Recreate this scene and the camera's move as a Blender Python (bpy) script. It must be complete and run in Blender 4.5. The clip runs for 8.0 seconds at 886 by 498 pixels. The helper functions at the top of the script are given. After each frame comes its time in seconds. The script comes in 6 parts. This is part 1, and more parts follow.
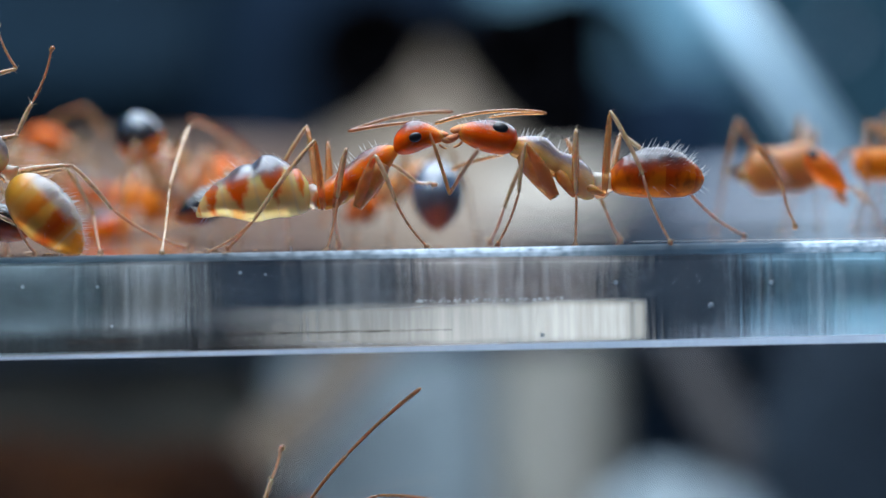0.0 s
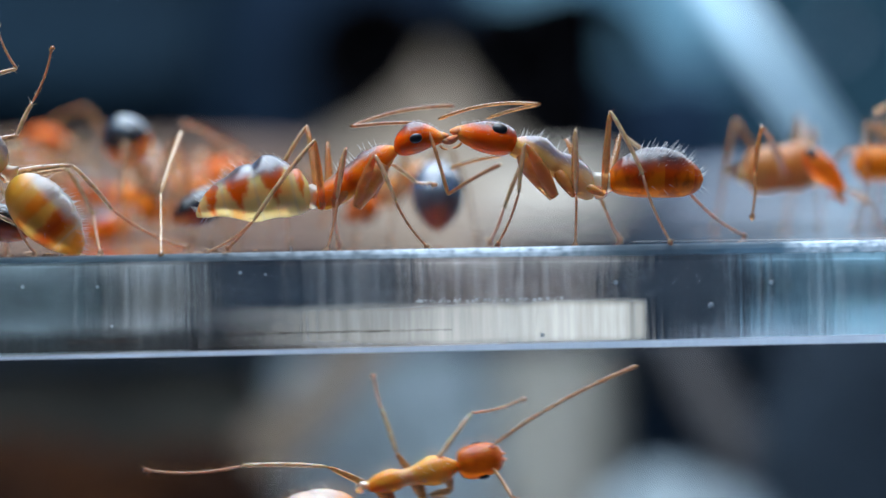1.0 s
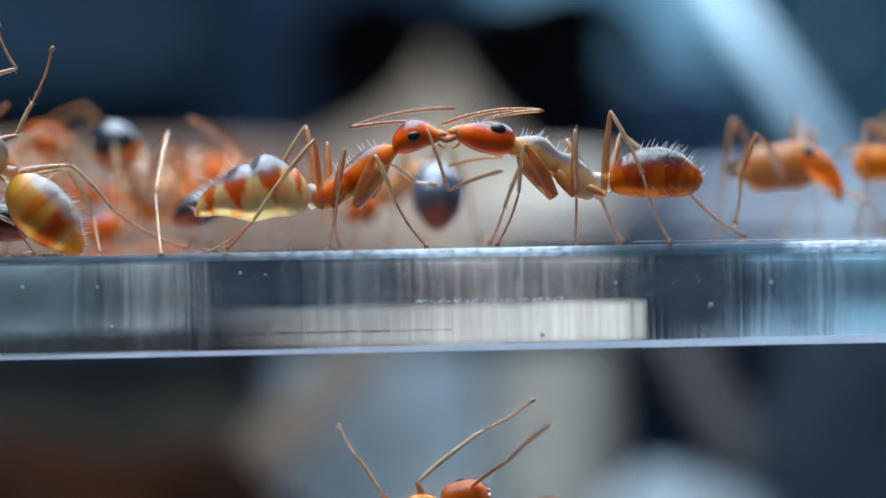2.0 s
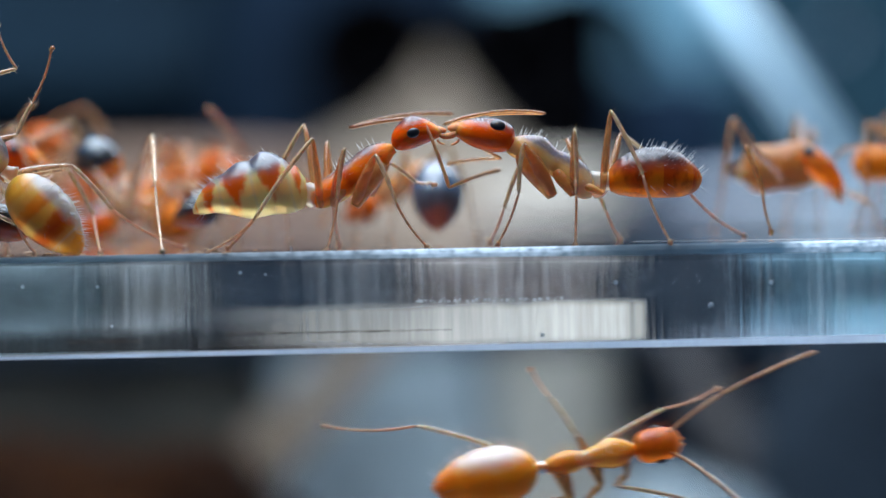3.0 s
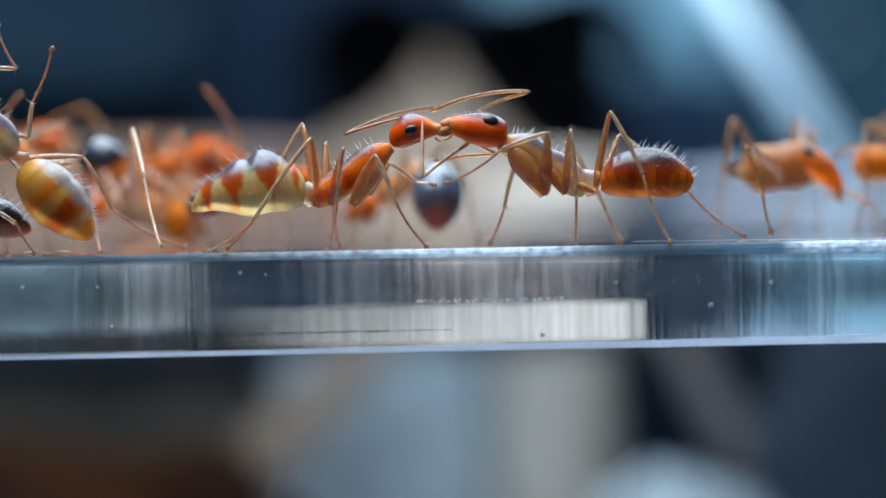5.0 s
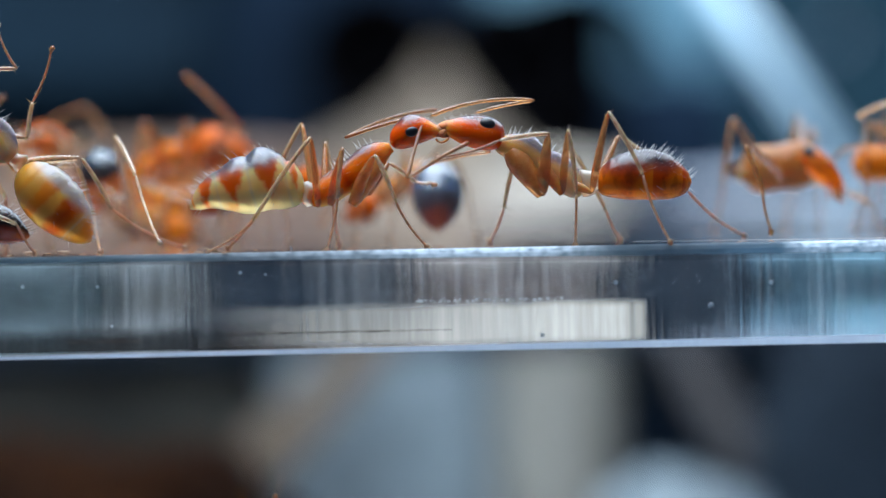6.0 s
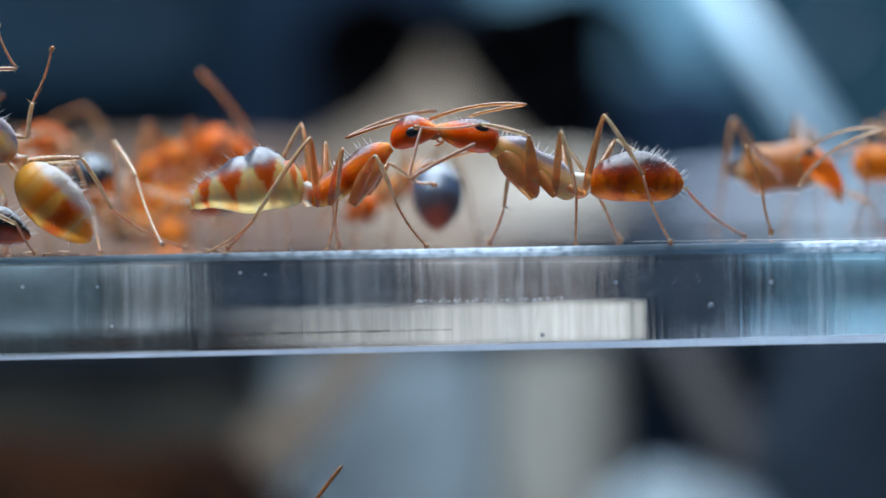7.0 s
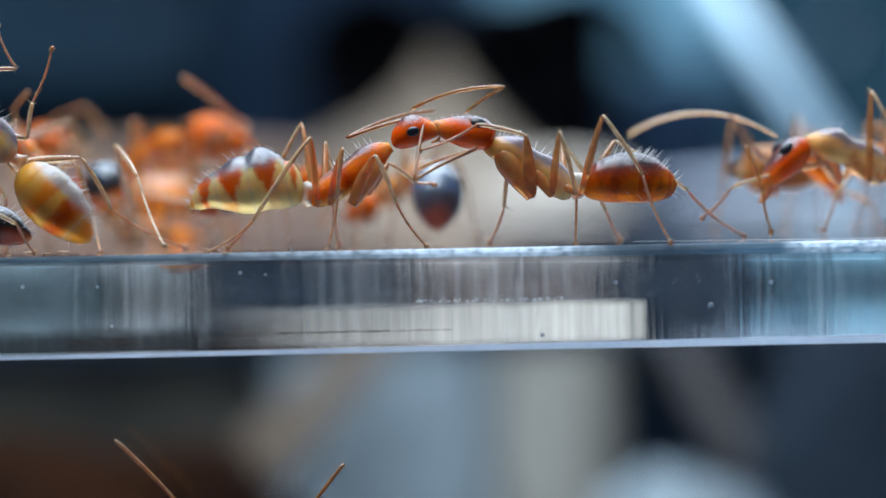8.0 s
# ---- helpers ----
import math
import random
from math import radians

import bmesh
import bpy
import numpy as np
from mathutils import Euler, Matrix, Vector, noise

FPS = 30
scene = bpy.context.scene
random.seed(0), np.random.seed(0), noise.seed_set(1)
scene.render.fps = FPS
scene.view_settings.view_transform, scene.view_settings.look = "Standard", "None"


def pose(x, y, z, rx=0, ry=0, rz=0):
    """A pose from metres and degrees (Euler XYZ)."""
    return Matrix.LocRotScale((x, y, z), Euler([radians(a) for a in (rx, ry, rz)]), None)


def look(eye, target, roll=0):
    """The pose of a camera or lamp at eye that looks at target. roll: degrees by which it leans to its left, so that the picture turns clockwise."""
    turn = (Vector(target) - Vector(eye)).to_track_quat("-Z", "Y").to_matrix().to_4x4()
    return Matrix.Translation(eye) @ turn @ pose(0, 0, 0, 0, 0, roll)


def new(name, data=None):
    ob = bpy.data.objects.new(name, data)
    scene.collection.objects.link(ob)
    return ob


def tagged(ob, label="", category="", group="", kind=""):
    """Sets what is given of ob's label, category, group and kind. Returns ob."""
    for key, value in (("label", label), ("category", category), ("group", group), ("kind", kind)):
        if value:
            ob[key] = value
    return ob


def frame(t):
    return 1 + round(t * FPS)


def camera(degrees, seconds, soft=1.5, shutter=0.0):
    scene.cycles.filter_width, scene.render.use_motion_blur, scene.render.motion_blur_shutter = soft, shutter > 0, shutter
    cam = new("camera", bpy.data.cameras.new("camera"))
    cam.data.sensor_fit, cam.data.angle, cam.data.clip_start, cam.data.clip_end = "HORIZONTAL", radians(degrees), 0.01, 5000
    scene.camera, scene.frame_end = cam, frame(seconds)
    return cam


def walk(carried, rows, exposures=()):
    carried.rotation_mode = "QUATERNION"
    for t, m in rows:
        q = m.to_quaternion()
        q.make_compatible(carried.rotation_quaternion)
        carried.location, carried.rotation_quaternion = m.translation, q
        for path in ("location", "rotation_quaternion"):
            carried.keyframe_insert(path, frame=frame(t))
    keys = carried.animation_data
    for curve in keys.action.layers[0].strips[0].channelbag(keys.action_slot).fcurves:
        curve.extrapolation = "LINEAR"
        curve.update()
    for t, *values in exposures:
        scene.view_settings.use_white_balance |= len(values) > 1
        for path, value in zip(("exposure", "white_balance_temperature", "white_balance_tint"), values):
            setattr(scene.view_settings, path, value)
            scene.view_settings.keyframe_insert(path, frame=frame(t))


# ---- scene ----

# ---- the stage: a clear shelf a few millimetres deep, seen through a macro lens ----
U = 1e-5                      # a hundredth of a millimetre
MM = 1e-3
DIST = 100 * MM               # lens to the shelf's front edge
EYE = Vector((0, -DIST * math.cos(radians(2.0)), DIST * math.sin(radians(2.0))))
VIEW = look(EYE, (0, 0, 0), -1.15)
RIGHT, UP, BACK = (VIEW.to_3x3().col[i].copy() for i in range(3))

cam = camera(8.966, 8.0, soft=1.4, shutter=0.5)
cam.data.dof.use_dof = True
cam.data.dof.focus_distance = 101.0 * MM
cam.data.dof.aperture_fstop = 47
walk(cam, [(0, VIEW), (8.0, VIEW)])


def at(h, w, d=1.0):
    """A place h across and w down (hundredths of a mm, from the stage's upper corner), d mm behind the shelf's edge."""
    s = 1 + d * MM / DIST
    return (RIGHT * ((h - 784) * U) + UP * ((441 - w) * U)) * s - BACK * (d * MM)


def foot(h, w, far=14.0):
    """Where the line of sight through (h, w) meets the shelf's top, no farther back than far (mm)."""
    p = at(h, w, 0)
    way = p - EYE
    k = (EYE.z - 2 * U) / max(-way.z, 1e-7)
    q = EYE + way * k
    if way.z > -1e-4 or q.y > far * MM:
        q = at(h, w, far)
    q.y = max(q.y, 0.12 * MM)
    q.z = 2 * U
    return q


# ---- light ----
world = bpy.data.worlds.new("room")
scene.world = world
world.use_nodes = True
world.node_tree.nodes["Background"].inputs["Color"].default_value = (0.35, 0.61, 1.0, 1)
world.node_tree.nodes["Background"].inputs["Strength"].default_value = 0.28


def area_lamp(name, eye, target, size, watts, colour):
    data = bpy.data.lights.new(name, "AREA")
    data.shape, data.size, data.energy, data.color = "SQUARE", size, watts, colour
    ob = new(name, data)
    ob.matrix_world = look(eye, target)
    return ob


area_lamp("lamp_panel", (-0.008, 0.008, 0.038), (0, 0.026, -0.002), 0.042, 0.0522, (0.738, 0.865, 1.016))
area_lamp("lamp_back", (0.012, 0.050, 0.055), (0, 0.002, 0), 0.08, 0.0875, (0.738, 0.865, 1.016))


# ---- materials ----
def material(name, base, rough=0.5, **more):
    m = bpy.data.materials.new(name)
    m.use_nodes = True
    p = m.node_tree.nodes["Principled BSDF"]
    p.inputs["Base Color"].default_value = (*base, 1)
    p.inputs["Roughness"].default_value = rough
    for key, value in more.items():
        p.inputs[key.replace("_", " ")].default_value = value
    return m


def ramp(nodes, stops, smooth="LINEAR"):
    r = nodes.new("ShaderNodeValToRGB")
    r.color_ramp.interpolation = smooth
    while len(r.color_ramp.elements) < len(stops):
        r.color_ramp.elements.new(0.5)
    for e, (x, c) in zip(r.color_ramp.elements, stops):
        e.position, e.color = x, (*c, 1)
    return r


def mottled(name, dark, light, rough=0.5, scale=900, bump=0.15, stretch=(1, 1, 1), relief=2e-5, **more):
    """A surface with two scales of grain, and fine relief. scale: per metre."""
    m = material(name, light, rough, **more)
    n, l = m.node_tree.nodes, m.node_tree.links
    p = n["Principled BSDF"]
    co = n.new("ShaderNodeTexCoord")
    mp = n.new("ShaderNodeMapping")
    mp.inputs["Scale"].default_value = stretch
    l.new(co.outputs["Object"], mp.inputs["Vector"])
    a, b = n.new("ShaderNodeTexNoise"), n.new("ShaderNodeTexNoise")
    for tex, s in ((a, scale), (b, scale * 7)):
        tex.inputs["Scale"].default_value = s
        tex.inputs["Detail"].default_value = 4
        l.new(mp.outputs["Vector"], tex.inputs["Vector"])
    mix = n.new("ShaderNodeMath")
    mix.operation = "MULTIPLY_ADD"
    mix.inputs[1].default_value = 0.35
    l.new(b.outputs["Fac"], mix.inputs[0])
    half = n.new("ShaderNodeMath")
    half.operation = "MULTIPLY"
    half.inputs[1].default_value = 0.65
    l.new(a.outputs["Fac"], half.inputs[0])
    l.new(half.outputs[0], mix.inputs[2])
    r = ramp(n, ((0.35, dark), (0.65, light)))
    l.new(mix.outputs[0], r.inputs["Fac"])
    l.new(r.outputs["Color"], p.inputs["Base Color"])
    if bump:
        bp = n.new("ShaderNodeBump")
        bp.inputs["Strength"].default_value = bump
        bp.inputs["Distance"].default_value = relief
        l.new((mix if relief > 5e-5 else b).outputs[0], bp.inputs["Height"])
        l.new(bp.outputs["Normal"], p.inputs["Normal"])
    return m


def chitin(name, dark, light, rough=0.16, clear=0.75, sub=0.5, coat=0.6, scale=9000, gloss=0.2):
    """Horn-like skin that lets light through."""
    return mottled(name, dark, light, rough, scale, 0.3, Subsurface_Weight=sub, Subsurface_Radius=(0.30 * MM, 0.13 * MM, 0.03 * MM), Subsurface_Scale=0.5,
                   Transmission_Weight=clear, IOR=1.38, Coat_Weight=coat, Specular_IOR_Level=gloss, Coat_Roughness=0.22, Coat_IOR=1.45)


def banded(name, stops, back, rough=0.17, sub=0.9, top=0.55, clear=0.70, belly=None, low=0.3, coat=0.55, shine=1.5, side=0.12):
    """A hind body: bands along its length (stops from 0 at the waist to 1 at the tip), its back of another colour."""
    m = material(name, stops[0][1], rough, Subsurface_Weight=sub, Subsurface_Radius=(0.30 * MM, 0.14 * MM, 0.04 * MM), Subsurface_Scale=0.5,
                 Coat_Weight=coat, Specular_IOR_Level=0.1, Coat_Roughness=rough, Coat_IOR=shine, Transmission_Weight=clear, IOR=1.36)
    n, l = m.node_tree.nodes, m.node_tree.links
    p = n["Principled BSDF"]
    co = n.new("ShaderNodeTexCoord")
    wob = n.new("ShaderNodeTexNoise")
    wob.inputs["Scale"].default_value = 3500
    wob.inputs["Detail"].default_value = 3
    l.new(co.outputs["Object"], wob.inputs["Vector"])
    sep = n.new("ShaderNodeSeparateXYZ")
    l.new(co.outputs["Generated"], sep.inputs[0])
    add = n.new("ShaderNodeMath")
    add.operation = "MULTIPLY_ADD"
    add.inputs[1].default_value = 0.14
    l.new(wob.outputs["Fac"], add.inputs[0])
    l.new(sep.outputs["X"], add.inputs[2])
    sub_ = n.new("ShaderNodeMath")
    sub_.operation = "SUBTRACT"
    sub_.inputs[1].default_value = 0.07
    l.new(add.outputs[0], sub_.inputs[0])
    r = ramp(n, stops, "EASE")
    l.new(sub_.outputs[0], r.inputs["Fac"])
    hi = n.new("ShaderNodeMath")
    hi.operation = "MULTIPLY_ADD"
    hi.inputs[1].default_value = 0.25
    l.new(wob.outputs["Fac"], hi.inputs[0])
    l.new(sep.outputs["Z"], hi.inputs[2])
    f = ramp(n, ((top + 0.12, (0, 0, 0)), (top + 0.34, (1, 1, 1))))
    l.new(hi.outputs[0], f.inputs["Fac"])
    mix = n.new("ShaderNodeMix")
    mix.data_type = "RGBA"
    l.new(f.outputs["Color"], mix.inputs["Factor"])
    if belly:
        under = ramp(n, ((low + 0.02, (1, 1, 1)), (low + 0.26, (0, 0, 0))))
        l.new(hi.outputs[0], under.inputs["Fac"])
        mix2 = n.new("ShaderNodeMix")
        mix2.data_type = "RGBA"
        l.new(under.outputs["Color"], mix2.inputs["Factor"])
        l.new(r.outputs["Color"], mix2.inputs["A"])
        mix2.inputs["B"].default_value = (*belly, 1)
        l.new(mix2.outputs["Result"], mix.inputs["A"])
    else:
        l.new(r.outputs["Color"], mix.inputs["A"])
    mix.inputs["B"].default_value = (*back, 1)
    l.new(mix.outputs["Result"], p.inputs["Base Color"])
    if side < 1:
        gloss = n.new("ShaderNodeMath")
        gloss.operation = "MULTIPLY_ADD"
        gloss.inputs[1].default_value, gloss.inputs[2].default_value = coat * (1 - side), coat * side
        l.new(f.outputs["Color"], gloss.inputs[0])
        l.new(gloss.outputs[0], p.inputs["Coat Weight"])
    bp = n.new("ShaderNodeBump")
    bp.inputs["Strength"].default_value = 0.45
    bp.inputs["Distance"].default_value = 1e-5
    fine = n.new("ShaderNodeTexNoise")
    fine.inputs["Scale"].default_value = 60000
    lie = n.new("ShaderNodeMapping")
    lie.inputs["Scale"].default_value = (0.3, 1, 1)
    l.new(co.outputs["Object"], lie.inputs["Vector"])
    l.new(lie.outputs["Vector"], fine.inputs["Vector"])
    l.new(fine.outputs["Fac"], bp.inputs["Height"])
    l.new(bp.outputs["Normal"], p.inputs["Normal"])
    return m


def tergites(name, patches, cream, back, top=0.62, taper=0.9, mid=0.5, rough=0.2, sub=0.85, clear=0.5, coat=0.6, streak=0.0, seams=(), side=0.1, shine=1.55, soft=0.0, fade=0.2):
    """A hind body of overlapping plates: on each a coloured patch that narrows towards the belly (patches: centre and
    half width along the body, colour), between them the clear skin, the back glossy and dusky, or pale where a sheen is
    coloured in, the plates' rims pale."""
    m = material(name, cream, rough, Subsurface_Weight=sub, Subsurface_Radius=(0.30 * MM, 0.15 * MM, 0.04 * MM), Subsurface_Scale=0.5,
                 Coat_Weight=coat, Specular_IOR_Level=0.08, Coat_Roughness=0.28, Coat_IOR=shine, Transmission_Weight=clear, IOR=1.36)
    n, l = m.node_tree.nodes, m.node_tree.links
    p = n["Principled BSDF"]

    def calc(op, a, b, c=None):
        node = n.new("ShaderNodeMath")
        node.operation = op
        for i, x in enumerate((a, b, c)):
            if x is None:
                continue
            if isinstance(x, (int, float)):
                node.inputs[i].default_value = x
            else:
                l.new(x, node.inputs[i])
        return node.outputs[0]

    def blend(fac, a, b):
        node = n.new("ShaderNodeMix")
        node.data_type = "RGBA"
        l.new(fac, node.inputs["Factor"])
        for key, x in (("A", a), ("B", b)):
            if isinstance(x, tuple):
                node.inputs[key].default_value = (*x, 1)
            else:
                l.new(x, node.inputs[key])
        return node.outputs["Result"]

    def cloud(scale, detail=3, stretch=None):
        tex = n.new("ShaderNodeTexNoise")
        tex.inputs["Scale"].default_value, tex.inputs["Detail"].default_value = scale, detail
        if stretch:
            mp = n.new("ShaderNodeMapping")
            mp.inputs["Scale"].default_value = stretch
            l.new(co.outputs["Object"], mp.inputs["Vector"])
            l.new(mp.outputs["Vector"], tex.inputs["Vector"])
        else:
            l.new(co.outputs["Object"], tex.inputs["Vector"])
        return tex.outputs["Fac"]

    co, sep = n.new("ShaderNodeTexCoord"), n.new("ShaderNodeSeparateXYZ")
    l.new(co.outputs["Generated"], sep.inputs[0])
    x, z = sep.outputs["X"], sep.outputs["Z"]
    wob = cloud(4200)
    xs = calc("ADD", x, calc("MULTIPLY_ADD", wob, 0.06, -0.03))
    peaks, tones = [], []
    for c, w, tone in patches:
        peaks += [(max(c - w, 0), grey(0)), (c, grey(1)), (min(c + w, 1), grey(0))]
        tones.append((c, tone))
    height, tone = ramp(n, peaks), ramp(n, tones)
    l.new(xs, height.inputs["Fac"])
    l.new(xs, tone.inputs["Fac"])
    v = calc("ADD", height.outputs["Color"], calc("MULTIPLY_ADD", z, taper, -taper * mid))
    v = calc("ADD", v, calc("MULTIPLY_ADD", cloud(9000, 5), 0.5, -0.25))
    mask = ramp(n, ((0.2 - soft, grey(0)), (0.58 + soft, grey(1))), "EASE")
    l.new(v, mask.inputs["Fac"])
    colour = blend(mask.outputs["Color"], cream, tone.outputs["Color"])
    if streak:
        dark = ramp(n, ((0.48, grey(0)), (0.66, grey(streak))), "EASE")
        l.new(cloud(5200, 5, (0.8, 1, 0.5)), dark.inputs["Fac"])
        colour = blend(dark.outputs["Color"], colour, (0.26, 0.035, 0.004))
    if seams:
        rows = []
        for q in seams:
            rows += [(q - 0.02, grey(0)), (q, grey(0.75)), (q + 0.025, grey(0))]
        rim = ramp(n, rows)
        l.new(x, rim.inputs["Fac"])
        colour = blend(rim.outputs["Color"], colour, (0.72, 0.58, 0.36))
    dusk = ramp(n, ((top, grey(0)), (top + fade, grey(1))), "EASE")
    l.new(calc("MULTIPLY_ADD", wob, 0.16, calc("SUBTRACT", z, 0.08)), dusk.inputs["Fac"])
    l.new(blend(dusk.outputs["Color"], colour, back), p.inputs["Base Color"])
    l.new(calc("MULTIPLY_ADD", dusk.outputs["Color"], coat * 0.9, coat * side), p.inputs["Coat Weight"])
    bp = n.new("ShaderNodeBump")
    bp.inputs["Strength"].default_value = 0.3
    bp.inputs["Distance"].default_value = 1e-5
    l.new(cloud(60000, 3, (0.3, 1, 1)), bp.inputs["Height"])
    l.new(bp.outputs["Normal"], p.inputs["Normal"])
    return m


def grey(x):
    return (x, x, x)


AMBER = chitin("amber_chitin", (0.56, 0.115, 0.001), (0.84, 0.26, 0.004), 0.35, clear=0.35, coat=0.0, gloss=0.08)
MOUTH = chitin("clear_honey_chitin", (0.46, 0.15, 0.06), (0.70, 0.33, 0.16), 0.5, 0.0, 0.7, 0.0, gloss=0.1)
RED = chitin("red_amber_chitin", (0.50, 0.075, 0.001), (0.76, 0.16, 0.002), 0.35, clear=0.25, coat=0.0, gloss=0.08)
HONEY = chitin("honey_chitin", (0.70, 0.25, 0.055), (0.90, 0.44, 0.14), clear=0.55, sub=0.7)
FIERY = chitin("orange_red_chitin", (0.62, 0.085, 0.001), (0.92, 0.22, 0.003), 0.3, clear=0.6, coat=0.1, gloss=0.08, scale=4000)
TAWNY = chitin("tawny_chitin", (0.52, 0.16, 0.025), (0.76, 0.34, 0.085), 0.28, clear=0.6, coat=0.1, gloss=0.1)
STRAW = chitin("straw_chitin", (0.66, 0.25, 0.06), (0.94, 0.54, 0.22), 0.12, 0.8, 0.3, 0.4)
PALE = chitin("pale_chitin", (0.68, 0.40, 0.20), (0.90, 0.64, 0.38), 0.25, 0.75, 0.2)
BROWN = chitin("brown_chitin", (0.34, 0.12, 0.03), (0.60, 0.28, 0.08), 0.3, 0.7)
CLEAR = chitin("clear_chitin", (0.86, 0.68, 0.46), (0.94, 0.82, 0.64), 0.3, 0.9, 0.1)
BLACK = material("black_eye", (0.006, 0.006, 0.008), 0.32, Coat_Weight=0.15, Coat_Roughness=0.3)
SHIN = chitin("pale_straw_chitin", (0.62, 0.40, 0.21), (0.90, 0.70, 0.46), 0.2, 0.65, 0.4, 0.5)
SOLE = chitin("russet_chitin", (0.44, 0.19, 0.09), (0.74, 0.40, 0.22), 0.3, 0.6, 0.4, 0.2)
HAIR = material("pale_bristle", (0.62, 0.60, 0.58), 0.4, Transmission_Weight=0.3)
SKULL = banded("dusky_topped_amber_chitin", ((0.0, (0.66, 0.065, 0.001)), (0.3, (0.86, 0.12, 0.003)), (0.6, (0.80, 0.10, 0.002)), (0.8, (0.88, 0.18, 0.008)), (1.0, (0.84, 0.34, 0.08))), (0.13, 0.06, 0.06), top=0.66, clear=0.22, coat=0.55)
TRUNK_AMBER = banded("dusky_backed_amber_chitin", ((0.0, (0.90, 0.26, 0.015)), (0.35, (0.92, 0.21, 0.006)), (0.45, (0.64, 0.08, 0.002)), (0.55, (0.93, 0.22, 0.006)), (0.8, (0.88, 0.17, 0.004)), (1.0, (0.92, 0.34, 0.04))), (0.16, 0.10, 0.10), top=0.70, clear=0.32, belly=(0.95, 0.58, 0.12), low=0.14, coat=0.4)
TRUNK_HONEY = banded("dusky_backed_honey_chitin", ((0.0, (0.94, 0.64, 0.32)), (0.35, (0.94, 0.58, 0.22)), (0.45, (0.74, 0.36, 0.11)), (0.55, (0.95, 0.58, 0.21)), (0.8, (0.92, 0.48, 0.14)), (1.0, (0.92, 0.50, 0.17))), (0.25, 0.21, 0.23), top=0.54, clear=0.4)
TRUNK_CLIMB = banded("pale_backed_orange_chitin", ((0.0, (0.94, 0.40, 0.05)), (0.3, (0.94, 0.36, 0.03)), (0.45, (0.88, 0.50, 0.20)), (0.6, (0.94, 0.44, 0.07)), (1.0, (0.94, 0.34, 0.02))), (0.55, 0.44, 0.38), top=1.4, clear=0.5, coat=0.3, side=1, shine=1.6)
GASTER_CREAM = tergites("cream_banded_chitin", ((0.05, 0.10, (0.78, 0.14, 0.004)), (0.27, 0.15, (0.62, 0.085, 0.002)), (0.585, 0.17, (0.76, 0.115, 0.002)), (0.835, 0.11, (0.78, 0.115, 0.002)), (0.97, 0.06, (0.90, 0.26, 0.008))),
                        (0.86, 0.65, 0.24), (0.10, 0.11, 0.15), top=0.62, taper=1.6, mid=0.65, seams=(0.125, 0.43, 0.725), rough=0.3, clear=0.6, sub=0.8, coat=0.65)
GASTER_AMBER = tergites("amber_banded_chitin", ((0.36, 0.24, (0.78, 0.12, 0.002)), (0.62, 0.17, (0.74, 0.105, 0.002)), (0.84, 0.14, (0.72, 0.10, 0.002))),
                        (0.92, 0.25, 0.004), (0.03, 0.03, 0.045), top=0.64, taper=0.9, mid=0.60, clear=0.25, sub=0.9, streak=0.45)
GASTER_DUSKY = tergites("dusky_amber_chitin", ((0.30, 0.28, (0.72, 0.09, 0.001)), (0.62, 0.28, (0.66, 0.075, 0.001)), (0.90, 0.20, (0.68, 0.085, 0.001))),
                        (0.88, 0.21, 0.004), (0.034, 0.018, 0.022), top=0.40, fade=0.44, taper=1.7, mid=0.50, clear=0.3, sub=0.9, streak=0.65, soft=0.19, coat=0.5)
GASTER_TAWNY = tergites("brown_tipped_chitin", ((0.2, 0.2, (0.86, 0.36, 0.05)), (0.85, 0.30, (0.10, 0.03, 0.012))), (0.84, 0.52, 0.22), (0.30, 0.16, 0.08), top=0.8, taper=0.3, mid=0.3, clear=0.4)
# Pale back: a painted highlight for the upper side of the climber.
GASTER_HONEY = tergites("honey_banded_chitin", ((0.04, 0.12, (0.90, 0.32, 0.012)), (0.36, 0.10, (0.90, 0.33, 0.02)), (0.62, 0.12, (0.88, 0.28, 0.01)), (0.92, 0.22, (0.88, 0.22, 0.004))),
                        (0.92, 0.30, 0.012), (0.66, 0.50, 0.41), top=0.74, fade=0.22, taper=0.3, mid=0.4, rough=0.3, clear=0.4, coat=0.6, side=0.2, shine=1.6)
# The greyish pale back colours in a whitish sheen along the top.
GASTER_OCHRE = tergites("ochre_banded_chitin", ((0.10, 0.12, (0.84, 0.40, 0.04)), (0.36, 0.10, (0.80, 0.26, 0.015)), (0.64, 0.16, (0.54, 0.058, 0.001)), (0.93, 0.13, (0.90, 0.34, 0.008))),
                        (0.76, 0.40, 0.07), (0.36, 0.32, 0.29), soft=0.05, top=0.66, taper=0.3, mid=0.45, seams=(0.785,), rough=0.3, clear=0.5, coat=0.65)
GASTER_DARK = banded("dark_chitin", ((0.0, (0.08, 0.02, 0.015)), (0.5, (0.05, 0.02, 0.02)), (0.7, (0.45, 0.07, 0.01)), (1.0, (0.7, 0.18, 0.02))), (0.012, 0.014, 0.02), top=0.42, clear=0.2, rough=0.16, shine=1.6, coat=0.8, side=1)
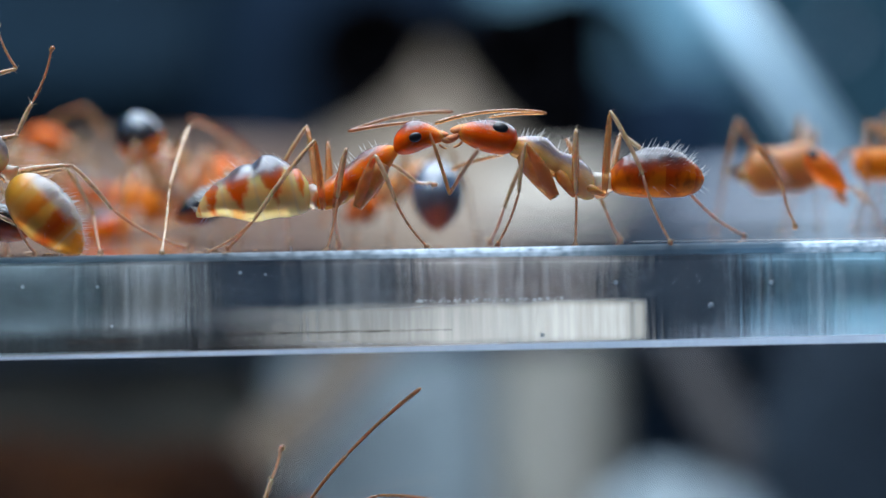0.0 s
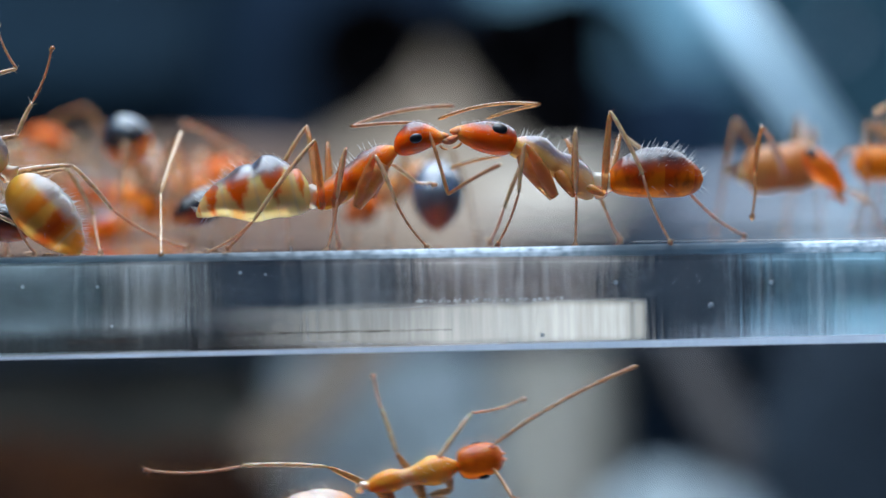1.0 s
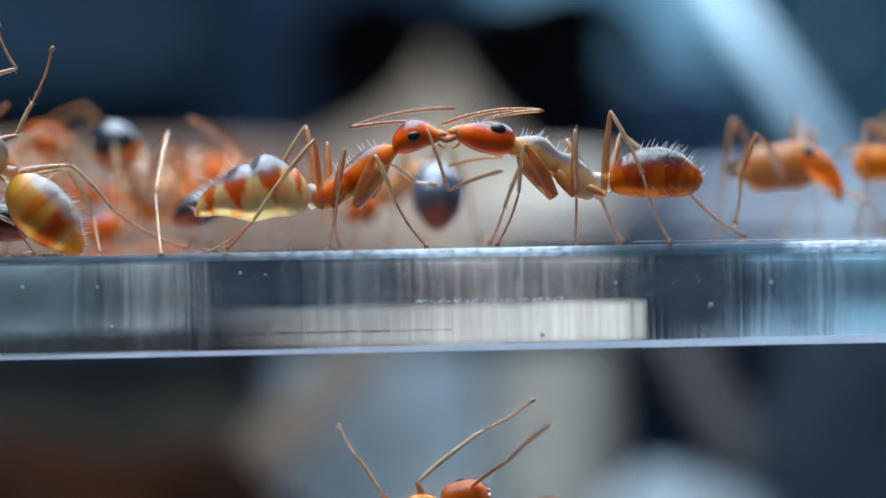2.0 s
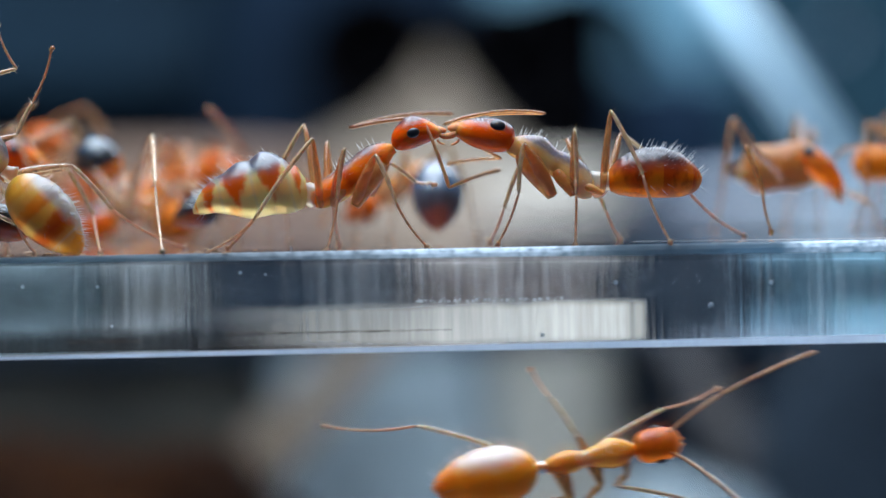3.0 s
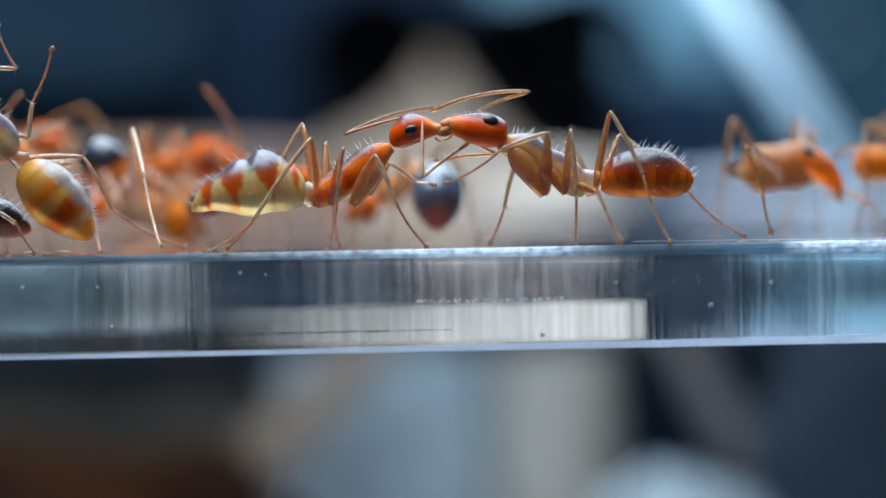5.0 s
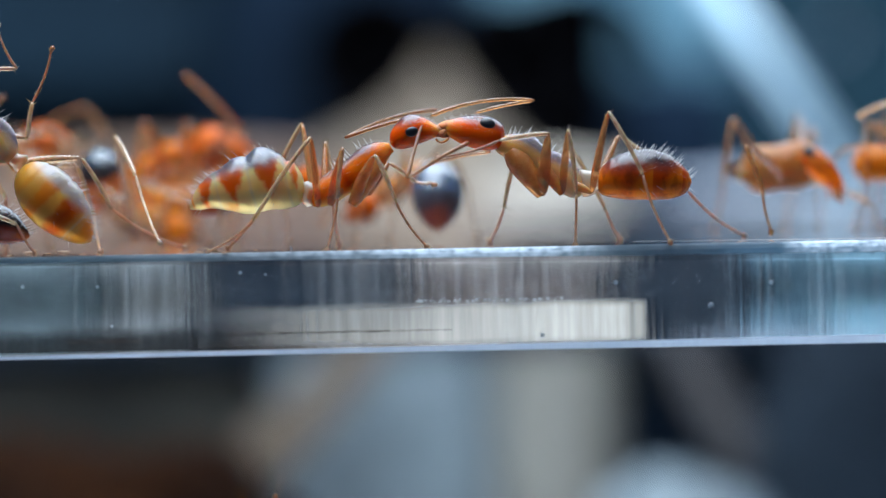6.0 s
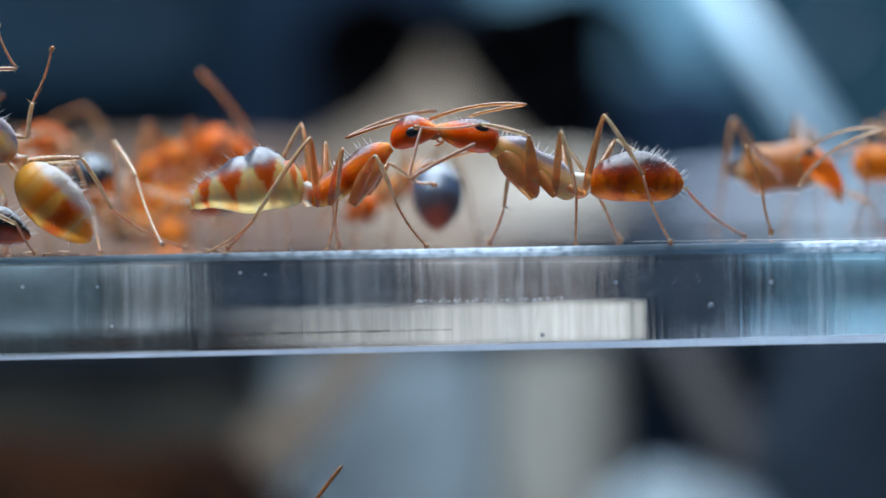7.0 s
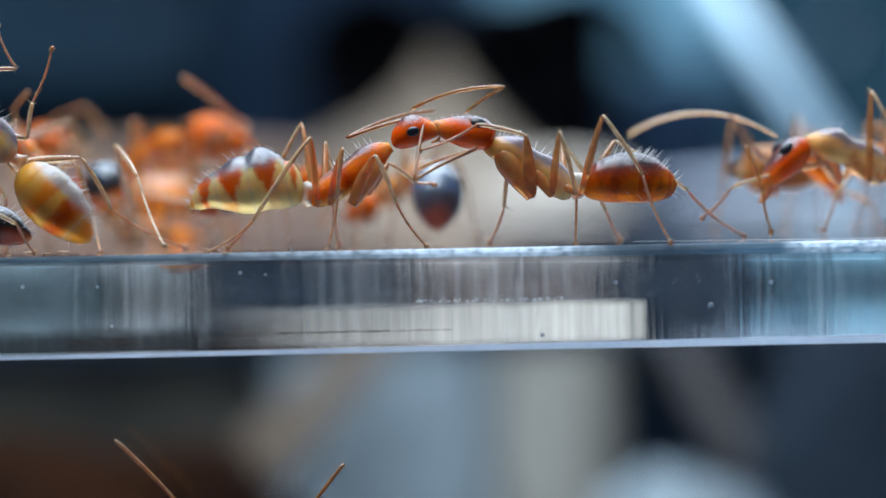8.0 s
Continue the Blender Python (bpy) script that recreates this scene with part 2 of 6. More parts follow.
# The blue-grey towards the waist is a bluish sheen put into the colour.
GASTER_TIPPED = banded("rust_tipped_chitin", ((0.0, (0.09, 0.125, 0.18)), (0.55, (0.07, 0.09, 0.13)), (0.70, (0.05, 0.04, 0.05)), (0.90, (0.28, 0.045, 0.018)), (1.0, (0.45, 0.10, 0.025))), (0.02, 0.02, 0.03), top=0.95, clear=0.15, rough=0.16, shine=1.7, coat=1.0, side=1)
# The bluish tip tints in the reflection on its upward end.
GASTER_CAPPED = banded("black_capped_chitin", ((0.0, (0.9, 0.30, 0.01)), (0.46, (0.86, 0.19, 0.004)), (0.60, (0.03, 0.018, 0.015)), (1.0, (0.02, 0.05, 0.075))), (0.02, 0.02, 0.03), top=0.95, clear=0.15, rough=0.16, shine=1.7, coat=1.0, side=1)


# ---- mesh pieces ----
def mesh_of(name, verts, faces, mat, smooth=True):
    me = bpy.data.meshes.new(name)
    me.from_pydata([tuple(v) for v in verts], [], faces)
    bm = bmesh.new()
    bm.from_mesh(me)
    bmesh.ops.recalc_face_normals(bm, faces=bm.faces)
    bm.to_mesh(me)
    bm.free()
    me.polygons.foreach_set("use_smooth", [smooth] * len(me.polygons))
    me.materials.append(mat)
    me.update()
    return me


def curve_at(rows, x):
    """Smooth interpolation through rows whose first number grows."""
    rows = [np.array(r, float) for r in rows]
    i = 0
    while i < len(rows) - 2 and x > rows[i + 1][0]:
        i += 1
    a, b = rows[i], rows[i + 1]
    f = (x - a[0]) / max(b[0] - a[0], 1e-9)
    p, q = rows[max(i - 1, 0)], rows[min(i + 2, len(rows) - 1)]
    ma, mb = (b - p) / max(b[0] - p[0], 1e-9), (q - a) / max(q[0] - a[0], 1e-9)
    w = b[0] - a[0]
    return a * (2 * f ** 3 - 3 * f * f + 1) + ma * w * (f ** 3 - 2 * f * f + f) + b * (3 * f * f - 2 * f ** 3) + mb * w * (f ** 3 - f * f)


def loft(stations, length, rings=28, around=20, lips=()):
    """A closed body along x: stations (x, lift, half height, half width), all in lengths."""
    verts, faces = [], []
    for i in range(rings + 1):
        x = (1 - math.cos(math.pi * i / rings)) / 2
        _, lift, hh, hw = curve_at(stations, x)
        k = 1.0
        for lip in lips:
            if x > lip:
                k -= 0.065 * math.exp(-(x - lip) / 0.035)
        for j in range(around):
            a = 2 * math.pi * j / around
            q = 1 - (1 - k) * (0.35 + 0.65 * max(math.sin(a), 0))
            verts.append((x * length, math.cos(a) * max(hw * q, 1e-3) * length, (lift + math.sin(a) * max(hh * q, 1e-3)) * length))
    for i in range(rings):
        for j in range(around):
            j2 = (j + 1) % around
            faces.append((i * around + j, i * around + j2, (i + 1) * around + j2, (i + 1) * around + j))
    faces.append(tuple(range(around)))
    faces.append(tuple(range(rings * around + around - 1, rings * around - 1, -1)))
    faces[-2] = tuple(reversed(faces[-2]))
    return verts, [tuple(reversed(f)) for f in faces]


def spike(verts, faces, root, way, length, r):
    way = Vector(way).normalized()
    a = way.orthogonal().normalized()
    b = way.cross(a)
    k = len(verts)
    root = Vector(root)
    for i in range(3):
        t = 2 * math.pi * i / 3
        verts.append(tuple(root + (a * math.cos(t) + b * math.sin(t)) * r))
    verts.append(tuple(root + way * length))
    faces += [(k, k + 1, k + 3), (k + 1, k + 2, k + 3), (k + 2, k, k + 3)]


def limb(length, r0, r1, r2, bow=0.0, spurs=0, rings=14, around=9, seed=0, fuzz=0):
    """A tapered limb piece along x: radii at the root, a third along, and the tip; bow: its sag in lengths."""
    verts, faces = [], []
    for i in range(rings + 1):
        x = i / rings
        r = float(curve_at(((0, r0), (0.33, r1), (0.8, (r1 + r2) / 2), (1, r2)), x)[1])
        if i in (0, rings):
            r *= 0.55
        z = 4 * bow * x * (1 - x) * length
        for j in range(around):
            a = 2 * math.pi * j / around
            verts.append((x * length, math.cos(a) * r, z + math.sin(a) * r))
    for i in range(rings):
        for j in range(around):
            j2 = (j + 1) % around
            faces.append((i * around + j, (i + 1) * around + j, (i + 1) * around + j2, i * around + j2))
    faces.append(tuple(range(around)))
    faces.append(tuple(range(rings * around + around - 1, rings * around - 1, -1)))
    rng = random.Random(seed)
    for i in range(spurs):
        a = rng.uniform(0, 6.28)
        spike(verts, faces, (length * rng.uniform(0.93, 0.99), 0, 0), (rng.uniform(0.3, 1), math.cos(a), math.sin(a)), rng.uniform(8, 17) * U, 1.1 * U)
    for i in range(fuzz):
        a, x = rng.uniform(0, 6.28), rng.uniform(0.08, 0.97)
        z = 4 * bow * x * (1 - x) * length
        spike(verts, faces, (length * x, math.cos(a) * r1 * 0.8, z + math.sin(a) * r1 * 0.8), (0.9, math.cos(a), math.sin(a)), rng.uniform(3.5, 7) * U, 0.5 * U)
    return verts, faces


def bone(a, b, up=Vector((0, 0, 1))):
    """The pose of a piece that runs from a to b, its z near up."""
    x = (b - a).normalized()
    z = up - x * up.dot(x)
    z = z.normalized() if z.length > 1e-3 else x.orthogonal().normalized()
    y = z.cross(x)
    m = Matrix((x, y, z)).transposed().to_4x4()
    m.translation = a
    return m


def part(name, data, parent, place, label=""):
    """A mesh under its thing; place is its pose in the world at the start."""
    ob = new(name, data)
    ob.parent = parent
    ob.matrix_basis = REST[parent].inverted() @ place
    REST[ob] = place
    if label:
        tagged(ob, label)
    return ob


REST = {}
MOVING = []                   # (object, rows), keyed at the end of the file


def ease(rows, t):
    """Rows (t, numbers...) joined smoothly."""
    if t <= rows[0][0]:
        return rows[0][1:]
    for a, b in zip(rows, rows[1:]):
        if t <= b[0]:
            f = (t - a[0]) / (b[0] - a[0])
            f = f * f * (3 - 2 * f)
            return [p + (q - p) * f for p, q in zip(a[1:], b[1:])]
    return rows[-1][1:]


def shift(rows, t, d=1.0):
    du, dw = ease(rows, t)
    return (RIGHT * du - UP * dw) * (U * (1 + d * MM / DIST))


def bent(hip, ankle, l1, l2, pole):
    """The knee between hip and ankle, towards pole."""
    way = ankle - hip
    dist = min(max(way.length, abs(l1 - l2) * 1.01), (l1 + l2) * 0.999)
    way = way.normalized()
    a = (l1 * l1 - l2 * l2 + dist * dist) / (2 * dist)
    h = math.sqrt(max(l1 * l1 - a * a, 0))
    side = (pole - hip) - way * (pole - hip).dot(way)
    side = side.normalized() if side.length > 1e-9 else way.orthogonal().normalized()
    knee = hip + way * a + side * h
    return knee, knee + (ankle - knee).normalized() * l2


def reach(a, b, length, side=0):
    """From a towards b as it is seen, at its full length: what is lacking goes into the depth."""
    v = b - a
    deep = v.dot(BACK)
    flat = v - BACK * deep
    if flat.length >= length:
        return a + flat.normalized() * length
    return a + flat + BACK * math.copysign(math.sqrt(length * length - flat.length_squared), side or deep)


HEAD = ((0, 0, 0.09, 0.10), (0.05, 0, 0.25, 0.28), (0.18, 0.0, 0.345, 0.39), (0.36, -0.005, 0.375, 0.41), (0.6, -0.03, 0.325, 0.36), (0.82, -0.06, 0.205, 0.25), (0.95, -0.07, 0.12, 0.17), (1, -0.08, 0.05, 0.09))
MESO = ((0, -0.02, 0.07, 0.07), (0.06, -0.01, 0.14, 0.12), (0.22, 0.03, 0.19, 0.15), (0.40, 0.06, 0.17, 0.14), (0.52, 0.05, 0.16, 0.14), (0.68, 0.07, 0.19, 0.18), (0.85, 0.03, 0.155, 0.17), (0.95, 0, 0.09, 0.09), (1, 0, 0.05, 0.05))
HEAD_TEAR = ((0, 0, 0.05, 0.08), (0.05, 0.02, 0.15, 0.2), (0.18, 0.06, 0.245, 0.32), (0.38, 0.11, 0.305, 0.38), (0.6, 0.11, 0.28, 0.36), (0.8, 0.05, 0.19, 0.26), (0.93, -0.01, 0.11, 0.17), (1, -0.03, 0.05, 0.09))
HEAD_SLIM = ((0, 0, 0.06, 0.08), (0.05, 0, 0.18, 0.23), (0.2, 0.0, 0.255, 0.33), (0.42, 0.0, 0.268, 0.34), (0.62, -0.005, 0.238, 0.29), (0.8, -0.01, 0.175, 0.215), (0.92, -0.01, 0.115, 0.15), (1, -0.01, 0.05, 0.07))
HEAD_WEDGE = tuple((x, z, h * 0.87, w * 0.9) for x, z, h, w in HEAD_SLIM)
HEAD_ROUND = ((0, 0, 0.14, 0.15), (0.05, 0, 0.25, 0.27), (0.2, 0, 0.32, 0.36), (0.45, 0, 0.34, 0.385), (0.7, -0.01, 0.32, 0.36), (0.88, -0.02, 0.25, 0.29), (0.97, -0.03, 0.15, 0.18), (1, -0.03, 0.07, 0.09))
MESO_WAIST = ((0, 0, 0.05, 0.05), (0.12, 0.02, 0.10, 0.10), (0.28, 0.03, 0.12, 0.125), (0.40, 0.02, 0.09, 0.09), (0.52, 0.02, 0.10, 0.105), (0.72, 0.03, 0.14, 0.165), (0.88, 0.01, 0.10, 0.115), (0.96, 0, 0.06, 0.06), (1, 0, 0.05, 0.05))
MESO_BROAD = ((0, 0, 0.16, 0.14), (0.07, 0, 0.27, 0.2), (0.25, 0, 0.32, 0.26), (0.5, 0.0, 0.31, 0.25), (0.75, 0.0, 0.33, 0.26), (0.93, 0, 0.27, 0.2), (1, 0, 0.14, 0.1))
MESO_SLIM = tuple((x, z, h * 0.82, w * 0.85) for x, z, h, w in MESO)
GASTER = ((0, 0, 0.06, 0.06), (0.05, 0, 0.15, 0.15), (0.2, 0.0, 0.25, 0.26), (0.45, 0.0, 0.29, 0.30), (0.7, 0.0, 0.24, 0.25), (0.88, -0.01, 0.145, 0.155), (0.96, -0.01, 0.08, 0.085), (1, -0.01, 0.02, 0.02))
PEAR = ((0, -0.01, 0.08, 0.08), (0.05, 0.01, 0.18, 0.17), (0.104, 0.005, 0.20, 0.19), (0.13, 0.03, 0.23, 0.22), (0.21, 0.07, 0.27, 0.26), (0.324, 0.10, 0.277, 0.28), (0.41, 0.08, 0.255, 0.28), (0.47, 0.08, 0.258, 0.27), (0.55, 0.085, 0.245, 0.26), (0.67, 0.085, 0.19, 0.22), (0.80, 0.09, 0.14, 0.16), (0.914, 0.055, 0.09, 0.10), (1, 0.01, 0.02, 0.02))
DOME = ((0, 0, 0.10, 0.10), (0.05, 0.015, 0.155, 0.16), (0.17, 0.05, 0.225, 0.24), (0.3, 0.065, 0.255, 0.275), (0.42, 0.08, 0.275, 0.29), (0.63, 0.07, 0.268, 0.28), (0.78, 0.045, 0.235, 0.24), (0.9, 0.015, 0.165, 0.17), (0.965, 0, 0.095, 0.10), (1, 0, 0.02, 0.02))
WEDGE = ((0, 0, 0.06, 0.06), (0.08, 0, 0.115, 0.11), (0.25, 0.0, 0.15, 0.15), (0.42, 0.01, 0.155, 0.15), (0.52, 0.015, 0.155, 0.15), (0.70, 0.03, 0.165, 0.16), (0.86, 0.045, 0.13, 0.14), (0.95, 0.045, 0.08, 0.08), (1, 0.03, 0.05, 0.05))
BLUNT = ((0, 0, 0.1, 0.1), (0.1, 0, 0.18, 0.19), (0.4, 0, 0.215, 0.23), (0.8, 0, 0.205, 0.22), (0.93, 0, 0.175, 0.18), (1, 0, 0.07, 0.07))
ROUND = ((0, 0, 0.12, 0.12), (0.08, 0, 0.29, 0.29), (0.3, 0, 0.44, 0.44), (0.55, 0, 0.46, 0.46), (0.8, 0, 0.34, 0.34), (0.93, 0, 0.19, 0.19), (1, 0, 0.05, 0.05))
EGG = ((0, 0, 0.1, 0.1), (0.06, 0, 0.21, 0.21), (0.25, 0, 0.315, 0.315), (0.5, 0, 0.33, 0.33), (0.75, 0, 0.24, 0.24), (0.92, 0, 0.11, 0.11), (1, 0, 0.03, 0.03))


def bristles(stations, length, count, size, seed, top=0.2, down=0):
    """Upright bristles, and down: short hairs that lie along the skin."""
    verts, faces = [], []
    rng = random.Random(seed)
    for i in range(down):
        x, a = rng.uniform(0.06, 0.96), rng.uniform(0.15, math.pi - 0.15)
        _, lift, hh, hw = curve_at(stations, x)
        root = (x * length, math.cos(a) * hw * length * 0.985, (lift + math.sin(a) * hh * 0.985) * length)
        spike(verts, faces, root, (1, 0.42 * math.cos(a), 0.42 * math.sin(a)), rng.uniform(4, 8) * U, 0.13 * U)
    for i in range(count):
        x = 0.10 + 0.89 * rng.random() ** 0.6
        a = rng.uniform(0, 2 * math.pi)
        if math.sin(a) < top and rng.random() < 0.72 or math.sin(a) < 0.75 and rng.random() < 0.5:
            a = rng.uniform(0.65, math.pi - 0.65)
        _, lift, hh, hw = curve_at(stations, x)
        root = (x * length, math.cos(a) * hw * length * 0.97, (lift + math.sin(a) * hh * 0.97) * length)
        spike(verts, faces, root, (0.35 + 0.9 * x * x, math.cos(a), math.sin(a)), size * rng.uniform(0.5, 1.15) * U, 0.5 * U)
    return verts, faces


STEPS = [i * 0.25 for i in range(33)]


def ant(label, gaster, meso, head, legs, feelers, tints, moves=None, steps=STEPS, shape=GASTER, eye=(0.45, 0.02), depth=1.0, up=Vector((0, 0, 1)),
        hairs=60, group="ants on the clear shelf", gaster_label="", hang=False, stout=1.0, base_z=0.0, skull=HEAD, turn=None, thorax=MESO, gaster_up=None):
    """An ant from places in the world. gaster, meso, head: (root, tip) of each; legs: name, pose rows; feelers: base, elbow, tip rows.
    tints: head, mesosoma, gaster, legs, feelers. moves: rows (t, across, down) for body, head, gaster."""
    hm, mm, gm, lm, fm = tints
    thing = new("ant")
    base = (meso[0] + meso[1]) / 2
    rest = Matrix.Translation((base.x, base.y, base.z if hang else base_z))
    thing.matrix_basis = rest
    REST[thing] = rest
    tagged(thing, label, "ant", group)
    seed = int(abs(base.x) * 1e6) + 7
    # body
    lm_ = (meso[1] - meso[0]).length
    v, f = loft(thorax, lm_, lips=(0.42, 0.56))
    part("mesosoma", mesh_of("mesosoma", v, f, mm), thing, bone(meso[0], meso[1], up))
    v, f = bristles(thorax, lm_, 0, 1, seed, 0.2, 450) if hairs > 50 else ([], [])
    rng = random.Random(seed)
    for i in range(16 if hairs > 30 else 0):
        x = rng.uniform(0.35, 0.9)
        _, lift, hh, hw = curve_at(thorax, x)
        spike(v, f, (x * lm_, rng.uniform(-0.4, 0.4) * hw * lm_, (lift + hh * 0.93) * lm_), (rng.uniform(-0.3, 0.3), rng.uniform(-0.3, 0.3), 1), rng.uniform(10, 24) * U, 0.7 * U)
    if v:
        part("bristles", mesh_of("bristles", v, f, HAIR), thing, bone(meso[0], meso[1], up), "dark fine upright bristles")
    node = (meso[0] + gaster[0]) / 2
    pl = max((meso[0] - gaster[0]).length * 1.5, 30 * U)
    way = (meso[0] - gaster[0]).normalized()
    v, f = loft(((0, 0, 0.2, 0.2), (0.3, 0.05, 0.42, 0.34), (0.5, 0.18, 0.5, 0.36), (0.7, 0.04, 0.4, 0.34), (1, 0, 0.22, 0.22)), pl, 12, 12)
    part("petiole", mesh_of("petiole", v, f, CLEAR), thing, bone(node - way * pl / 2, node + way * pl / 2, up))
    gl = (gaster[1] - gaster[0]).length
    v, f = loft(shape, gl, 48, 26, lips=(0.17, 0.42, 0.64, 0.82))
    gp = part("gaster", mesh_of("gaster", v, f, gm), thing, bone(gaster[0], gaster[1], gaster_up or up), gaster_label)
    if hairs:
        v, f = bristles(shape, gl, hairs, 21, seed, 0.2, 340 if hairs > 50 else 0)
        part("bristles", mesh_of("bristles", v, f, HAIR), gp, REST[gp])
    hl = (head[1] - head[0]).length
    v, f = loft(skull, hl)
    hp = part("head", mesh_of("head", v, f, hm), thing, bone(head[0], head[1], up))
    if hairs > 50:
        v, f = bristles(skull, hl, 14, 12, seed + 3, 0.5, 350)
        part("bristles", mesh_of("bristles", v, f, HAIR), hp, REST[hp])
    for side in (1, -1):
        ex, ez = eye
        _, lift, hh, hw = curve_at(skull, ex)
        c = math.sqrt(max(1 - (ez / hh) ** 2, 0.05))
        bm = bmesh.new()
        bmesh.ops.create_uvsphere(bm, u_segments=16, v_segments=10, radius=1)
        me = bpy.data.meshes.new("eye")
        bm.transform(Matrix.Diagonal((0.125 * hl, 0.055 * hl, 0.095 * hl, 1)))
        bm.to_mesh(me)
        bm.free()
        me.polygons.foreach_set("use_smooth", [True] * len(me.polygons))
        me.materials.append(BLACK)
        tilt = math.degrees(math.atan2(ez, hw))
        place = REST[hp] @ Matrix.Translation((ex * hl, side * hw * hl * c * 0.99, (lift + ez) * hl)) @ pose(0, 0, 0, side * tilt)
        part("eye", me, hp, place, "glossy black oval eye")
        jaw = 0.17 if hang else 0.30
        v, f = limb(jaw * hl, 0.045 * hl, 0.055 * hl, 0.015 * hl, -0.1)
        for k in range(0 if hang else 4):
            spike(v, f, ((0.12 + 0.05 * k) * hl, -side * 0.04 * hl, 0), (0.2, -side, 0), 0.07 * hl, 0.02 * hl)
        part("mandible", mesh_of("mandible", v, f, hm if hang else MOUTH), hp, REST[hp] @ Matrix.Translation((0.92 * hl, side * 0.10 * hl, -0.07 * hl)) @ pose(0, 0, 0, 0, 18, -side * 16))
    if hairs > 50:
        v, f = loft(((0, 0, 0.3, 0.45), (0.3, 0.02, 0.36, 0.54), (0.7, -0.05, 0.27, 0.42), (1, -0.1, 0.08, 0.16)), 0.28 * hl, 10, 14)
        part("clypeus", mesh_of("clypeus", v, f, MOUTH), hp, REST[hp] @ Matrix.Translation((0.80 * hl, 0, 0.01 * hl)), "honey-coloured clear mouth plate")
    for side in (1, -1):
        v, f = limb(0.17 * hl, 0.022 * hl, 0.02 * hl, 0.012 * hl, -0.12, 0)
        part("palp", mesh_of("palp", v, f, MOUTH), hp, REST[hp] @ Matrix.Translation((0.86 * hl, side * 0.09 * hl, -0.16 * hl)) @ pose(0, 0, 0, 0, 42, side * 20))
    # movement of the body
    turn = turn or (lambda t: Matrix())

    def mover(k):
        return (lambda t: Matrix.Translation(shift(moves[k], t, depth)) @ turn(t)) if moves else (lambda t: Matrix())

    body, head_to, gast_to = mover(0), mover(1), mover(2)
    if moves:
        MOVING.append((thing, [(t, body(t) @ rest) for t in steps]))
        for p, to in ((hp, head_to), (gp, gast_to)):
            MOVING.append((p, [(t, (body(t) @ rest).inverted() @ to(t) @ REST[p]) for t in steps]))
    # legs: rows of (t, hip, knee, ankle, tip); one row: the foot stays where it stands
    for li, (rows, root, side, *more) in enumerate(legs):
        girth = more[0] if more else 1.0
        hip, knee, ankle, tip = (p.copy() for p in rows[0][1:])
        l1, l2, l3 = (knee - hip).length, (ankle - knee).length, (tip - ankle).length
        start = meso[0].lerp(meso[1], root) + REST_SIDE * (side * lm_ * 0.07)
        cl = max((hip - start).length, 12 * U)
        v, f = loft(((0, 0, 0.17, 0.17), (0.2, 0, 0.235, 0.22), (0.55, 0, 0.20, 0.19), (1, 0, 0.10, 0.10)), cl, 10, 12)
        part("coxa", mesh_of("coxa", v, f, HONEY if hairs > 50 else lm), thing, bone(start, hip, RIGHT))
        v, f = limb(l1, 5 * U * stout * girth, 7.2 * U * stout * girth, 3.2 * U * stout, 0.02, 2, seed=seed + li, fuzz=26 if hairs else 0)
        fe = part("leg", mesh_of("femur", v, f, lm), thing, bone(hip, knee))
        v, f = limb(l2, 3.2 * U * stout, 4.2 * U * stout, 3.4 * U * stout, 0.02, 4, seed=seed + 9 + li, fuzz=34 if hairs else 0)
        ti = part("tibia", mesh_of("tibia", v, f, SHIN if hairs > 30 else lm), fe, bone(knee, ankle))
        v, f = limb(l3, 2.6 * U * stout, 2.3 * U * stout, 1.8 * U * stout, -0.05, 5, seed=seed + 19 + li, fuzz=30 if hairs else 0)
        for s in (-1, 1):
            spike(v, f, (l3 * 0.98, 0, 0), (0.7, s, -0.2), 9 * U, 1.6 * U)
        k = len(v)
        fv, ff = loft(((0, 0, 0.12, 0.12), (0.4, 0, 0.32, 0.36), (0.8, 0, 0.30, 0.36), (1, 0, 0.06, 0.06)), 13 * U * stout, 6, 8)
        v += [(x + l3 * 0.93, y, z - 1.5 * U) for x, y, z in fv]
        f += [tuple(i + k for i in q) for q in ff]
        ta = part("tarsus", mesh_of("tarsus", v, f, SOLE if hairs > 30 else lm), fe, bone(ankle, tip))
        if moves or len(rows) > 1:
            keys = ([], [], [])
            for t in steps:
                w_thing = body(t) @ rest
                if len(rows) == 1:
                    h = body(t) @ hip
                    k, a = bent(h, ankle, l1, l2, body(t) @ knee)
                    e = a + (tip - ankle)
                else:
                    n = ease([(r[0], *r[1:]) for r in rows], t)
                    h = body(t) @ hip
                    k, a = bent(h, n[2], l1, l2, n[1])
                    e = a + (n[3] - n[2]).normalized() * l3
                wf, wt, wa = bone(h, k), bone(k, a), bone(a, e)
                for key, m in zip(keys, (w_thing.inverted() @ wf, wf.inverted() @ wt, wf.inverted() @ wa)):
                    key.append((t, m))
            MOVING.extend(((fe, keys[0]), (ti, keys[1]), (ta, keys[2])))
    for fi, (rows, bow) in enumerate(feelers):
        b, e, tip = (p.copy() for p in rows[0][1:])
        l1, l2 = (e - b).length, max((r[3] - r[2]).length for r in rows)
        if hang:
            l1, l2 = 125 * U, 190 * U
        v, f = limb(l1, 2.6 * U * stout, 3.0 * U * stout, 3.6 * U * stout, 0.02, 0, seed=seed + fi, fuzz=30 if hairs else 0)
        sc = part("scape", mesh_of("scape", v, f, fm), hp, bone(b, e))
